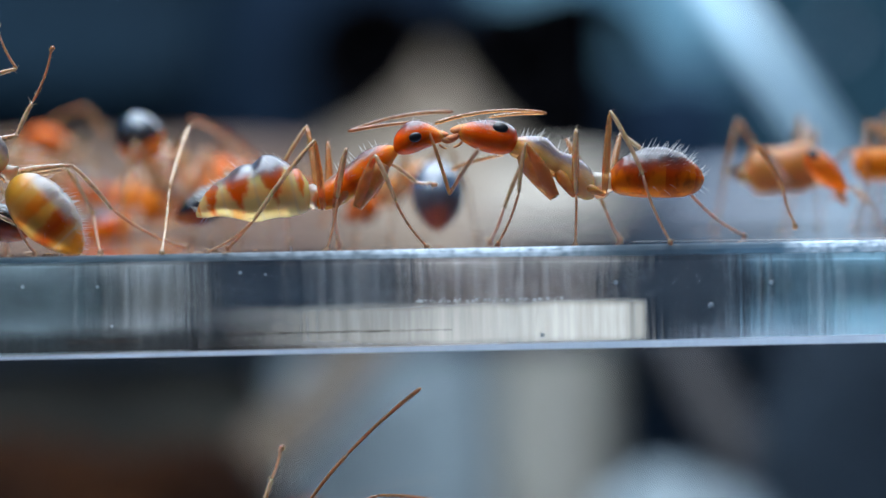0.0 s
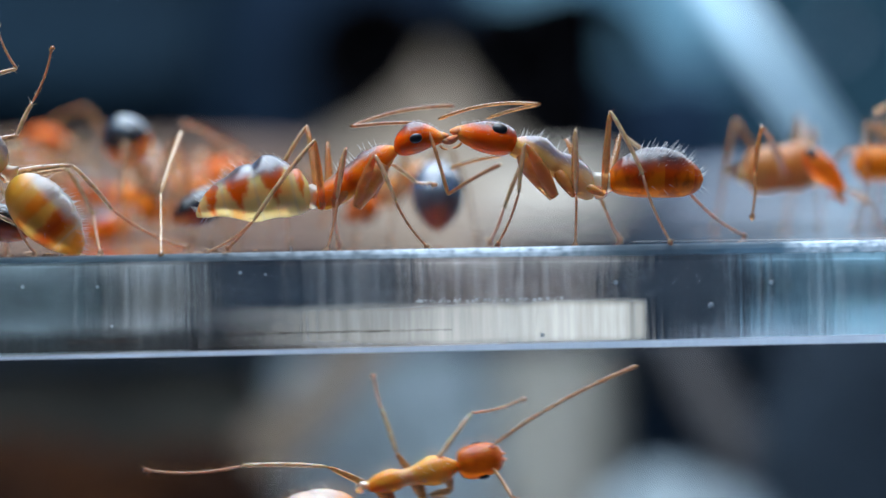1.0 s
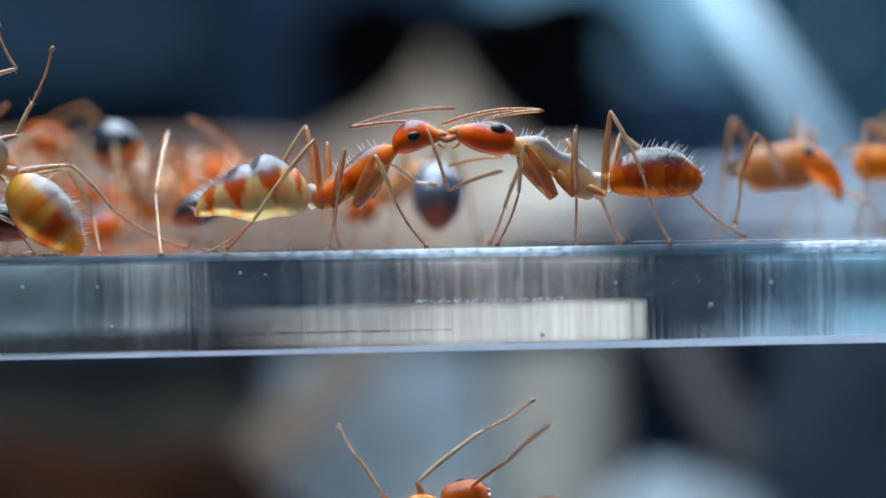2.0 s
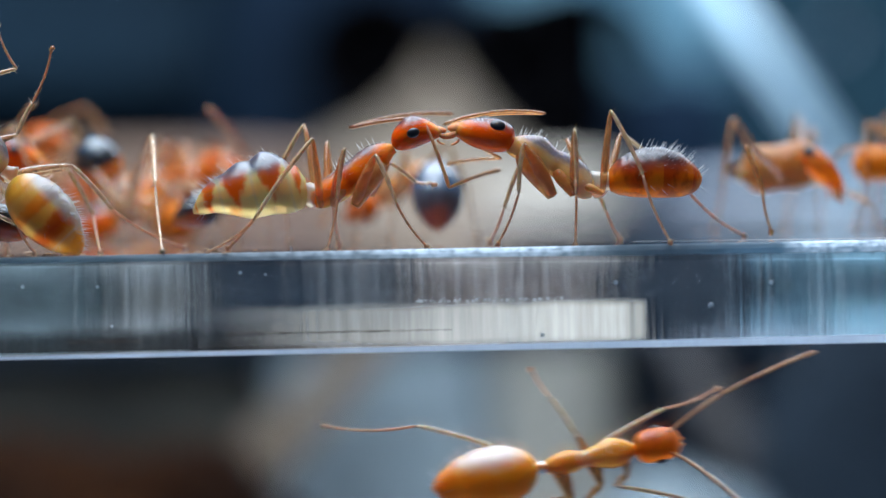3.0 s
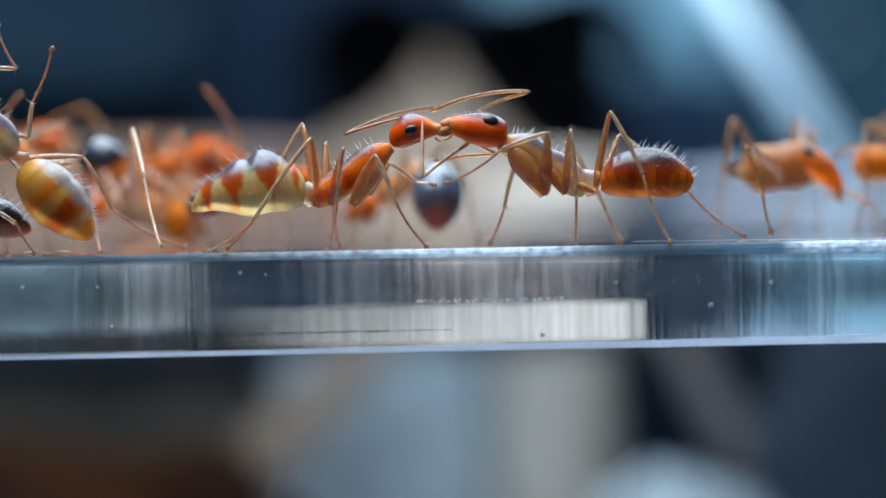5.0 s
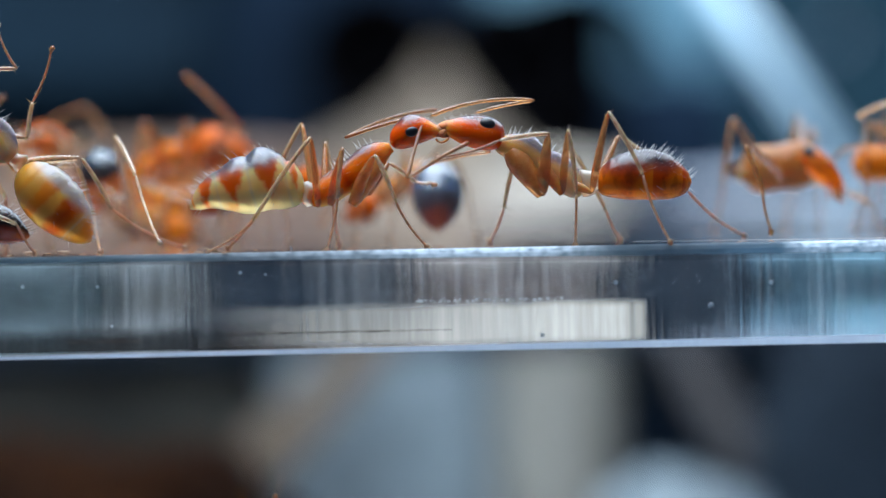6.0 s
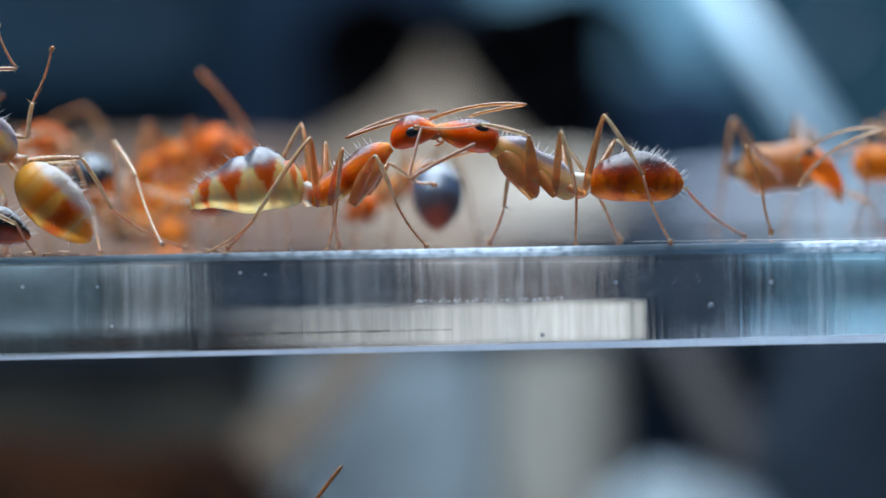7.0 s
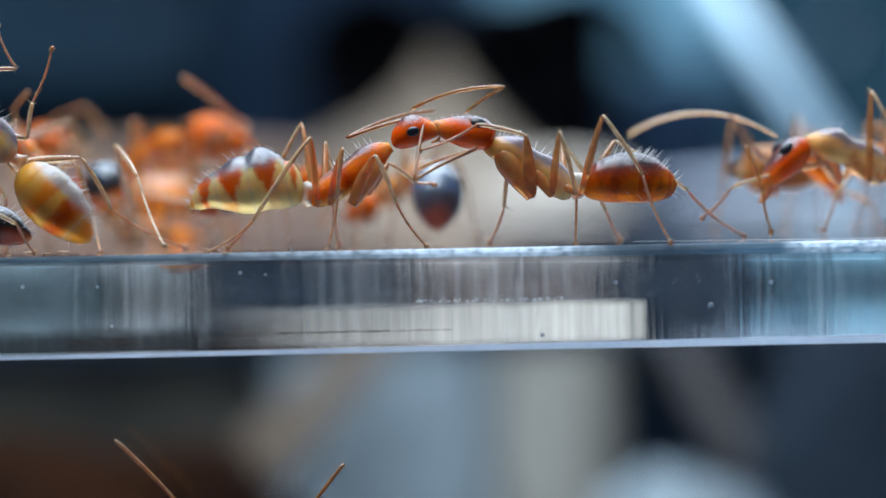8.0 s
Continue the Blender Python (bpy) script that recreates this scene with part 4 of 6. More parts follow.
ROOM = mottled("blue_grey_plaster", (0.07, 0.10, 0.14), (0.11, 0.15, 0.20), 0.9, 60)
tagged(slab("wall_back", (-0.09, 0.075, FLOOR_Z), (0.09, 0.079, 0.05), WALL, 0.3 * MM), "dusky blue back wall of the nest box", "wall", kind="structure")
tagged(slab("wall_left", (-0.094, -0.126, FLOOR_Z), (-0.090, 0.079, 0.05), WALL, 0.3 * MM), "dusky blue side wall of the nest box", "wall", kind="structure")
tagged(slab("wall_right", (0.090, -0.126, FLOOR_Z), (0.094, 0.079, 0.05), WALL, 0.3 * MM), "dusky blue side wall of the nest box", "wall", kind="structure")
# Unseen front wall, added to hold back the world's blue light and reflections.
tagged(slab("added_wall_front", (-0.094, -0.1301, FLOOR_Z), (0.094, -0.1261, 0.05), ROOM, 0.3 * MM), "unseen blue-grey wall added behind the camera to darken reflections", "wall", kind="structure")
tagged(slab("floor", (-0.094, -0.126, FLOOR_Z - 3 * MM), (0.094, 0.079, FLOOR_Z), WALL, 0.3 * MM), "dark floor of the nest box", "floor", kind="structure")


def lump(name, centre, size, mat, seed, rough=0.18, power=1.0):
    """A rounded, uneven block."""
    bm = bmesh.new()
    bmesh.ops.create_icosphere(bm, subdivisions=4, radius=1)
    for v in bm.verts:
        p = v.co.copy()
        for i in range(3):
            p[i] = math.copysign(abs(p[i]) ** power, p[i])
        k = 1 + rough * noise.noise(p * 1.7 + Vector((seed, 0, 0))) + 0.3 * rough * noise.noise(p * 6 + Vector((0, seed, 0)))
        v.co = Vector((p.x * size[0], p.y * size[1], p.z * size[2])) * k + Vector(centre)
    me = bpy.data.meshes.new(name)
    bm.to_mesh(me)
    bm.free()
    me.polygons.foreach_set("use_smooth", [True] * len(me.polygons))
    me.materials.append(mat)
    return new(name, me)


def cone_mound(name, base, top, height, r0, r1, mat, seed):
    """A steep uneven hill of plaster."""
    verts, faces = [], []
    rings, around = 24, 40
    for i in range(rings + 1):
        f = i / rings
        for j in range(around):
            a = 2 * math.pi * j / around
            s = (1 - f) ** 1.9 if math.cos(a) < 0 else (1 - f) ** 1.35
            r = r1 + ((r0[0] if math.cos(a) < 0 else r0[1]) * abs(math.cos(a)) + r0[2] * (1 - abs(math.cos(a)))) * s if i < rings else 1e-5
            k = 1 + 0.14 * noise.noise(Vector((math.cos(a) * 2, math.sin(a) * 2, f * 3 + seed)))
            verts.append((base[0] + (top[0] - base[0]) * f + math.cos(a) * r * k, base[1] + (top[1] - base[1]) * f + math.sin(a) * r * k * 0.9, base[2] + height * f))
    for i in range(rings):
        for j in range(around):
            j2 = (j + 1) % around
            faces.append((i * around + j, i * around + j2, (i + 1) * around + j2, (i + 1) * around + j))
    faces.append(tuple(reversed(range(around))))
    return new(name, mesh_of(name, verts, faces, mat))


def pipe(name, a, b, r, mat, wall=0.0):
    """A pipe from a to b; with a wall it is open at its ends."""
    n = 32
    rr = ((0, r), (1, r), (1, r - wall), (0, r - wall)) if wall else ((0, r), (1, r))
    m = bone(a, b)
    ln = (b - a).length
    verts, faces = [], []
    for x, q in rr:
        for j in range(n):
            t = 2 * math.pi * j / n
            verts.append(m @ Vector((x * ln, math.cos(t) * q, math.sin(t) * q)))
    k = len(rr)
    for i in range(k if wall else k - 1):
        for j in range(n):
            j2, i2 = (j + 1) % n, (i + 1) % k
            faces.append((i * n + j, i2 * n + j, i2 * n + j2, i * n + j2))
    if not wall:
        faces += [tuple(range(n)), tuple(range(2 * n - 1, n - 1, -1))]
    return new(name, mesh_of(name, verts, faces, mat))


# the plaster hill, the slate that carries it, and the blocks below
b, t_ = at(775, 330, 49), at(772, 98, 49)
SLATE = mottled("black_slate", (0.004, 0.007, 0.012), (0.010, 0.017, 0.027), 0.8, 200, 0.3, Specular_IOR_Level=0.15)
tagged(cone_mound("plaster_mound", (b.x, b.y, -1.35 * MM), (t_.x, t_.y), t_.z + 1.35 * MM, (9.6 * MM, 4.5 * MM, 5.0 * MM), 0.15 * MM, PLASTER, 3.0),
       "steep beige plaster mound on a slate behind the shelf", "mound")
low = at(720, 620, 36.6).z
slate = tagged(slab("slate", (b.x - 18 * MM, b.y - 12.4 * MM, low), (b.x + 18 * MM, b.y + 7 * MM, -1.35 * MM), SLATE, 0.2 * MM), "thick dark slate under the plaster mound", "slate")
REST[slate] = Matrix()


def smear(h0, h1, words, tone, seed):
    """A patch added on the slate's front face to tint the sawn edge's see-through tones, with an uneven rim."""
    x0, x1, y = at(h0, 500, 25).x, at(h1, 500, 25).x, b.y - 12.4 * MM
    verts, faces = [], []
    count = 24
    for yy in (y - 0.16 * MM, y + 0.05 * MM):
        for i in range(count + 1):
            f = i / count
            k = min(1, 6 * f, 6 * (1 - f)) ** 0.5
            for z in (-1.40 + 0.03 * noise.noise(Vector((i * 0.4, seed, 0))), -1.40 - (0.34 + 0.2 * noise.noise(Vector((i * 0.35, seed, 5)))) * max(k, 0.15)):
                verts.append((x0 + (x1 - x0) * f, yy, z * MM))
    m = 2 * (count + 1)
    for i in range(count):
        a = 2 * i
        faces += [(a, a + 2, a + 3, a + 1), (m + a, m + a + 1, m + a + 3, m + a + 2), (a, m + a, m + a + 2, a + 2), (a + 1, a + 3, m + a + 3, m + a + 1)]
    faces += [(0, 1, m + 1, m), (m - 2, 2 * m - 2, 2 * m - 1, m - 1)]
    skin = mottled(words.replace(" ", "_").replace("-", "_") + "_smear", tuple(q * 0.7 for q in tone), tuple(q * 1.2 for q in tone), 0.85, 900, 0.4, Specular_IOR_Level=0.1)
    part("tint_smear", mesh_of("tint_smear", verts, faces, skin, False), slate, Matrix(), "added tinting smear of " + words + " clay")


# Added patches: each gives its stretch of the sawn edge a tone.
smear(-60, 205, "grey-teal", (0.043, 0.062, 0.066), 1.0)
smear(205, 372, "warm grey", (0.084, 0.082, 0.076), 2.0)
smear(560, 715, "dark grey", (0.056, 0.060, 0.066), 3.0)
smear(715, 1075, "brown-grey", (0.125, 0.094, 0.080), 4.0)
smear(1345, 1640, "blue-grey", (0.050, 0.092, 0.116), 5.0)
c = at(700, 700, 44)
tagged(slab("stone_block", (c.x - 3.0 * MM, c.y - 7.7 * MM, FLOOR_Z), (c.x + 2.75 * MM, c.y + 4 * MM, low), STONE, 1.9 * MM, upright=True), "blue-grey stone block under the slate", "block")
c = at(980, 700, 43)
tagged(slab("plaster_post", (c.x - 1.55 * MM, c.y - 6.7 * MM, FLOOR_Z), (c.x + 1.45 * MM, c.y + 3 * MM, low), mottled("grey_beige_plaster", (0.175, 0.158, 0.13), (0.235, 0.214, 0.178), 0.85, 300, 0.4), 1.2 * MM, upright=True), "beige plaster post under the slate", "post")
a, c = at(680, 600, 34.3), at(370, 915, 34.3)
c = c + (c - a) * ((FLOOR_Z - c.z) / (c.z - a.z))
strip = tagged(lump("bark_strip", ((a - c).length / 2, 0, 0), ((a - c).length / 2, 0.8 * MM, 0.7 * MM), mottled("tan_bark", (0.048, 0.030, 0.018), (0.108, 0.075, 0.049), 0.9, 240, 0.4), 2.0, 0.2, 0.6), "tan strip of bark leaning against the stone block", "bark")
strip.matrix_basis = bone(c, a)
# Added, out of sight: dark steps that keep the sawn edge's view dark.
for x0, x1, top in ((-20.0, -4.65, -0.45), (-4.6, 4.85, -0.5), (4.9, 20.0, -0.3)):
    tagged(slab("slate_step", (x0 * MM, 39.3 * MM, -1.35 * MM), (x1 * MM, 43.9 * MM, top * MM), SLATE, 0.1 * MM), "dark slate step added on the slate to darken the sawn edge", "slate", "slate steps")
# The bluish and warm grey stones are added for the shelf's top to mirror.
for h, half, top, mat, seed, words in ((968, 2.0, 0.55, mottled("pale_beige_stone", (0.50, 0.43, 0.345), (0.64, 0.56, 0.46), 0.8, 200, 0.3), 8.0, "low pale beige stone on the slate step"), (1485, 4.7, 0.06, WHITE, 4.0, "low pale bluish stone on the slate step"), (190, 6.0, 1.05, mottled("warm_grey_stone", (0.18, 0.11, 0.075), (0.26, 0.165, 0.115), 0.8, 200, 0.3), 6.0, "low warm grey stone on the slate step")):
    c = at(h, 400, 43)
    tagged(lump("stone", (c.x, 42.2 * MM, (top - 0.4) * 0.5 * MM), (half * MM, 1.5 * MM, (top + 0.5) * 0.5 * MM), mat, seed, 0.1, 0.75), words, "stone")
c = at(1010, 10, 62)
tagged(slab("storage_box", (c.x - 2.4 * MM, c.y, c.z - 1.1 * MM), (c.x + 1.4 * MM, 0.0752, c.z + 8 * MM), BLUE, 0.4 * MM), "steel-blue plastic box fixed to the back wall", "box")
# pale specks that cling to the boxes
for h, w, d, on in ((1023, 58, 61.8, "steel-blue"), (1478, 66, 51.8, "teal"), (1300, 30, 51.8, "teal")):
    c = at(h, w, d)
    tagged(lump("speck", c, (0.18 * MM, 0.12 * MM, 0.18 * MM), WHITE, h * 0.1, 0.3), "tiny pale speck clinging to the %s box" % on, "speck", "specks on the boxes")
# small stones added on the slate just behind the shelf, to tone its sawn edge
for h, half, words, tone in ((95, 1.6, "grey-teal", (0.11, 0.145, 0.155)), (285, 1.15, "light grey", (0.15, 0.16, 0.16)), (640, 1.3, "dark brown-grey", (0.03, 0.03, 0.035)), (830, 1.3, "brown-grey", (0.26, 0.22, 0.20)), (1010, 1.1, "brown-grey", (0.26, 0.23, 0.21)), (1330, 0.8, "slate-blue", (0.13, 0.24, 0.31)), (1470, 1.3, "slate-blue", (0.23, 0.43, 0.53))):
    c = at(h, 500, 37.7)
    skin = mottled(words.replace("-", "_").replace(" ", "_") + "_pebble", tuple(x * 0.7 for x in tone), tuple(x * 1.25 for x in tone), 0.8, 500, 0.4)
    tagged(lump("pebble", (c.x, 37.7 * MM, -1.0 * MM), (half * MM, 0.9 * MM, 0.42 * MM), skin, h * 0.37, 0.2), "small " + words + " pebble added behind the shelf", "pebble", "pebbles behind the shelf")
# black pipes that end behind the ants
for h, w, r in ((902, 110, 2.2), (1018, 130, 2.9), (664, 102, 2.35)):
    a = at(h, w, 58)
    rubber = tagged(pipe("rubber_pipe", a, Vector((a.x, 0.0752, a.z)), r * MM, RUBBER, 0.3 * MM), "black rubber pipe running into the back wall", "pipe", "pipes in the back wall")
    plug = pipe("plug", a + Vector((0, 3 * MM, 0)), a + Vector((0, 5 * MM, 0)), (r - 0.31) * MM, RUBBER)
    plug.parent = rubber
tagged(pipe("plastic_tube", at(1196, -120, 34), at(1556, 385, 34), 0.36 * MM, TUBE), "milky blue plastic tube leaning behind the shelf", "tube")
b = at(1560, 200, 52)
tagged(slab("storage_box", (b.x - 3.7 * MM, b.y, -1 * MM), (b.x + 14 * MM, 0.0752, b.z + 12 * MM), TEAL, 0.4 * MM), "teal plastic box fixed to the back wall", "box")
b = at(1210, 200, 54)
NAVY = mottled("navy_plastic", (0.004, 0.009, 0.020), (0.014, 0.034, 0.066), 0.6, 130, Specular_IOR_Level=0.08)
tagged(slab("storage_box", (b.x - 1.6 * MM, b.y, -1 * MM), (b.x + 2.0 * MM, 0.0752, b.z + 1.1 * MM), NAVY, 0.4 * MM), "navy plastic box fixed to the back wall", "box")
b = at(1168, 40, 60)
tagged(slab("storage_box", (b.x - 1.1 * MM, b.y, b.z - 1.7 * MM), (b.x + 2.0 * MM, 0.0752, b.z + 3.0 * MM), BLUE, 0.5 * MM), "steel-blue plastic box with a rounded rim, fixed to the back wall", "box")
b = at(120, 20, 52)
tagged(slab("storage_box", (b.x - 12 * MM, b.y, b.z - 2.3 * MM), (b.x + 3.5 * MM, 0.0752, b.z + 8 * MM), DUSK, 0.4 * MM), "slate-blue plastic box fixed to the back wall", "box")
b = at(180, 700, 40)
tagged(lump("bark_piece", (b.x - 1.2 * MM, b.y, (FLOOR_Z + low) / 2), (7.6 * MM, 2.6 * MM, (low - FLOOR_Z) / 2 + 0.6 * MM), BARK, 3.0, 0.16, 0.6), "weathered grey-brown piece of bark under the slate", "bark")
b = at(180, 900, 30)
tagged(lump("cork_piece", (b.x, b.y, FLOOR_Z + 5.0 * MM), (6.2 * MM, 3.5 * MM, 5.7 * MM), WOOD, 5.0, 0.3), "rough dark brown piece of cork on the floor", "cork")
b = at(1205, 838, 32)
tagged(lump("pebble", (b.x, b.y, (FLOOR_Z + b.z) / 2), (3.3 * MM, 2.2 * MM, (b.z - FLOOR_Z) / 2 + 0.2 * MM), mottled("dim_pale_pebble", (0.080, 0.102, 0.112), (0.128, 0.153, 0.166), 0.7, 300), 9.0, 0.1), "pale bluish pebble standing on the floor", "pebble")
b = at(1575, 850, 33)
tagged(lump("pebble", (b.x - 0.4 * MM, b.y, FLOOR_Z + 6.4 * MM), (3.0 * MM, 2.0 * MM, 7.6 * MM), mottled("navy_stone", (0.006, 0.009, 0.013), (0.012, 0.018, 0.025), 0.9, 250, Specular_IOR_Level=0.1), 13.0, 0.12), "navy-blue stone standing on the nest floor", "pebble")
a, c = at(1205, 618, 35.6), at(1352, 880, 35.6)
c = c + (c - a) * ((FLOOR_Z - c.z) / (c.z - a.z))
strip = tagged(lump("bark_strip", ((a - c).length / 2, 0, 0), ((a - c).length / 2, 0.6 * MM, 0.62 * MM), mottled("brown_grey_bark", (0.028, 0.024, 0.023), (0.066, 0.057, 0.055), 0.9, 240, 0.4), 5.0, 0.2, 0.6), "brown-grey strip of bark leaning against the slate", "bark")
strip.matrix_basis = bone(c, a)


# ---- the two ants that feed one another ----
M0 = [(0, 0, 0), (1.5, -1, 0), (3.0, -4, -3), (3.5, -5, -4), (4.5, -7, -4), (6.5, -9, -5), (8, -9, -5)]
MH = [(0, 0, 0), (1.0, 1, 2), (1.5, -2, 0), (3.5, -4, -9), (4.5, -8, -13), (6.5, -6, -9), (8, -4, -10)]
MG = [(0, 0, 0), (1.0, 0, 0), (1.5, -3, 0), (3.5, -6, -7), (4.5, -8, -9), (6.5, -12, -15), (8, -13, -14)]
ant("amber worker ant with a swollen cream-banded gaster, giving food", (at(548, 335, 1.2), at(348, 383, 1.3)), (at(558, 362, 1.2), at(704, 270, 1.2)), (at(697, 262, 1.1), at(786, 238, 1.1)),
    [leg((572, 372), (557, 248), (448, 392), (368, 446), 0.12, 1, (1.0, 0.55, 0.5)),
     leg((566, 366), (543, 222), (470, 350), (402, 440), 0.10, -1, (1.4, 1.9, 1.9)),
     leg((592, 368), (613, 262), (597, 352), (578, 442), 0.40, 1, (1.0, 0.6, 0.6)),
     leg((584, 366), (580, 250), (588, 345), (600, 430), 0.38, -1, (1.4, 1.8, 1.9)),
     leg((632, 368), (664, 274), (700, 356), (756, 437), 0.80, 1, (1.0, 0.7, 0.6), girth=1.6),
     leg((660, 350), (690, 288), (735, 322), (764, 325), 0.78, -1, (1.4, 1.7, 1.9), True)],
    [feeler((0.9, 0.5, 0.3), 0.02, (0, 755, 224, 796, 345, 846, 266), (0.6, 755, 224, 794, 345, 870, 280), (1.0, 756, 226, 793, 345, 886, 292), (1.5, 753, 224, 793, 340, 890, 303), (2.8, 752, 218, 795, 333, 885, 302),
            (3.5, 751, 214, 796, 333, 880, 300), (4.0, 748, 212, 780, 328, 850, 270), (4.5, 747, 211, 760, 315, 830, 252), (5.8, 748, 214, 722, 318, 830, 252), (6.5, 748, 214, 713, 318, 830, 252), (7.0, 749, 214, 722, 320, 842, 255), (8.0, 750, 214, 733, 320, 845, 262)),
     feeler((1.3, 1.6, 1.9), 0.05, (0, 745, 216, 616, 233, 802, 198), (1.0, 746, 217, 620, 224, 804, 187), (1.5, 744, 216, 618, 226, 806, 190), (3.5, 742, 207, 618, 226, 802, 203), (4.5, 738, 203, 610, 238, 770, 188), (6.5, 740, 207, 604, 248, 775, 195), (8.0, 741, 206, 604, 248, 768, 195))],
    (SKULL, TRUNK_AMBER, GASTER_CREAM, STRAW, BROWN), (M0, MH, MG), shape=PEAR, thorax=WEDGE, skull=HEAD_TEAR, eye=(0.45, -0.02), hairs=64, gaster_label="swollen translucent cream gaster with rust-red bands")

N0 = [(0, 0, 0), (1.5, -1, 0), (3.5, -4, -2), (4.0, -7, -3), (4.5, -15, -5), (5.8, -22, -4), (6.5, -26, -3), (7.0, -36, 0), (8, -41, 0)]
NH = [(0, 0, 0), (1.0, -1, 2), (1.5, -4, 3), (3.5, -5, -5), (4.0, -8, -9), (4.5, -15, -15), (5.8, -22, -8), (6.5, -26, -5), (7.0, -33, -2), (8, -39, -8)]
NG = [(0, 0, 0), (1.5, -2, 0), (3.5, -4, 0), (4.0, -9, 0), (4.5, -16, 0), (5.8, -22, 3), (6.5, -25, 7), (7.0, -36, 7), (8, -48, 9)]
ant("amber worker ant with a pointed banded gaster, taking food", (at(1081, 319, 1.2), at(1246, 317, 1.2)), (at(1056, 340, 1.2), at(896, 252, 1.2)), (at(915, 250, 1.1), at(806, 230, 1.1)),
    [([(0, at(982, 350, 1.0), at(930, 254, 0.6), at(918, 342, 0.6), foot(880, 433)), (3.8, at(980, 350, 1.0), at(930, 254, 0.6), at(918, 342, 0.6), foot(880, 433)),
       (4.15, at(975, 350, 1.0), at(955, 240, 0.6), at(900, 300, 0.5), at(860, 350, 0.5)), (4.5, at(970, 345, 1.0), at(963, 230, 0.6), at(888, 272, 0.5), at(842, 310, 0.5)),
       (5.8, at(962, 345, 1), at(965, 232, 0.6), at(884, 250, 0.5), at(822, 268, 0.5)), (6.5, at(960, 345, 1), at(966, 238, 0.6), at(882, 244, 0.5), at(812, 258, 0.5)),
       (7.0, at(950, 345, 1), at(930, 232, 0.6), at(850, 220, 0.5), at(790, 222, 0.5)), (8.0, at(945, 345, 1), at(933, 228, 0.6), at(845, 220, 0.5), at(805, 238, 0.5))], 0.80, 1, 1.75),
     leg((968, 340), (938, 264), (892, 368), (866, 428), 0.78, -1, (1.4, 1.8, 1.8), girth=1.1),
     leg((1018, 348), (1019, 228), (1020, 345), (1018, 433), 0.42, 1, (1.0, 0.6, 0.6)),
     leg((1040, 340), (1002, 245), (1072, 372), (1098, 416), 0.40, -1, (1.4, 1.8, 1.8)),
     leg((1070, 345), (1080, 196), (1138, 310), (1190, 432), 0.12, 1, (1.0, 0.5, 0.45)),
     leg((1078, 340), (1098, 236), (1217, 338), (1320, 416), 0.10, -1, (1.4, 1.9, 1.8))],
    [feeler((1.0, 0.7, 0.8), 0.06, (0, 862, 208, 967, 200, 770, 219), (1.0, 861, 210, 956, 185, 776, 210), (1.5, 858, 211, 960, 194, 780, 219), (3.0, 858, 206, 968, 200, 785, 222), (3.5, 857, 203, 972, 214, 790, 222), (4.0, 854, 199, 920, 152, 768, 198), (4.5, 847, 193, 934, 156, 765, 192), (5.8, 840, 200, 945, 176, 760, 205),
            (6.5, 836, 203, 952, 180, 768, 214), (7.0, 829, 206, 932, 185, 752, 214), (7.2, 828, 205, 888, 176, 748, 208), (7.4, 826, 203, 834, 116, 735, 206), (7.6, 825, 202, 840, 124, 735, 204), (7.8, 824, 201, 868, 152, 730, 198), (8.0, 823, 200, 892, 155, 728, 192)),
     feeler((1.3, 1.7, 1.9), 0.03, (0, 822, 250, 892, 275, 800, 300), (3.5, 818, 245, 886, 282, 790, 290), (4.5, 808, 238, 880, 275, 770, 285), (8.0, 784, 242, 850, 262, 740, 300))],
    (SKULL, TRUNK_HONEY, GASTER_DUSKY, STRAW, STRAW), (N0, NH, NG), eye=(0.30, 0.17), skull=HEAD_SLIM, thorax=MESO_SLIM, hairs=80, shape=DOME, gaster_label="pointed orange gaster with dark bands and stiff bristles")

# ---- the ant at the shelf's end, partly in view ----
C0 = [(0, 0, 0), (3.6, 0, 1), (4.2, 18, -24), (4.7, 20, -26), (5.8, 16, -20), (8, 16, -20)]
ant("honey ant with an ochre gaster at the shelf's end", (at(22, 318, 0.9), at(146, 446, 0.9)), (at(8, 300, 0.9), at(-95, 190, 0.9)), (at(-98, 175, 0.9), at(-170, 110, 0.9)),
    [leg((18, 308), (128, 293), (198, 370), (332, 409), 0.15, -1, (1.2, 1.3, 1.6)),
     leg((10, 320), (120, 300), (165, 380), (178, 446), 0.12, -1, (1.4, 2.2, 2.6)),
     leg((-30, 260), (30, 240), (57, 182), (91, 86), 0.45, -1, (0.9, 0.9, 0.9), True),
     leg((-40, 290), (-70, 200), (-60, 350), (-40, 455), 0.45, 1, (0.8, 0.6, 0.5)),
     leg((-80, 240), (-60, 150), (30, 122), (-4, 52), 0.80, -1, (0.9, 0.9, 0.9), True),
     leg((-90, 260), (-130, 180), (-120, 330), (-110, 455), 0.80, 1, (0.8, 0.6, 0.5))],
    [feeler((0.9, 0.9, 0.9), 0.03, (0, -150, 110, -190, 30, -120, -40)), feeler((1.1, 1.2, 1.2), 0.03, (0, -150, 105, -210, 50, -260, 0))],
    (RED, TRUNK_HONEY, GASTER_OCHRE, PALE, STRAW), (C0, C0, C0), hairs=110, gaster_label="ochre translucent gaster with a rust band")
D0 = [(0, 0, 0), (3.4, 0, 0), (4.0, 6, -12), (4.7, 4, -10), (5.8, 0, 3), (8, 4, 6)]
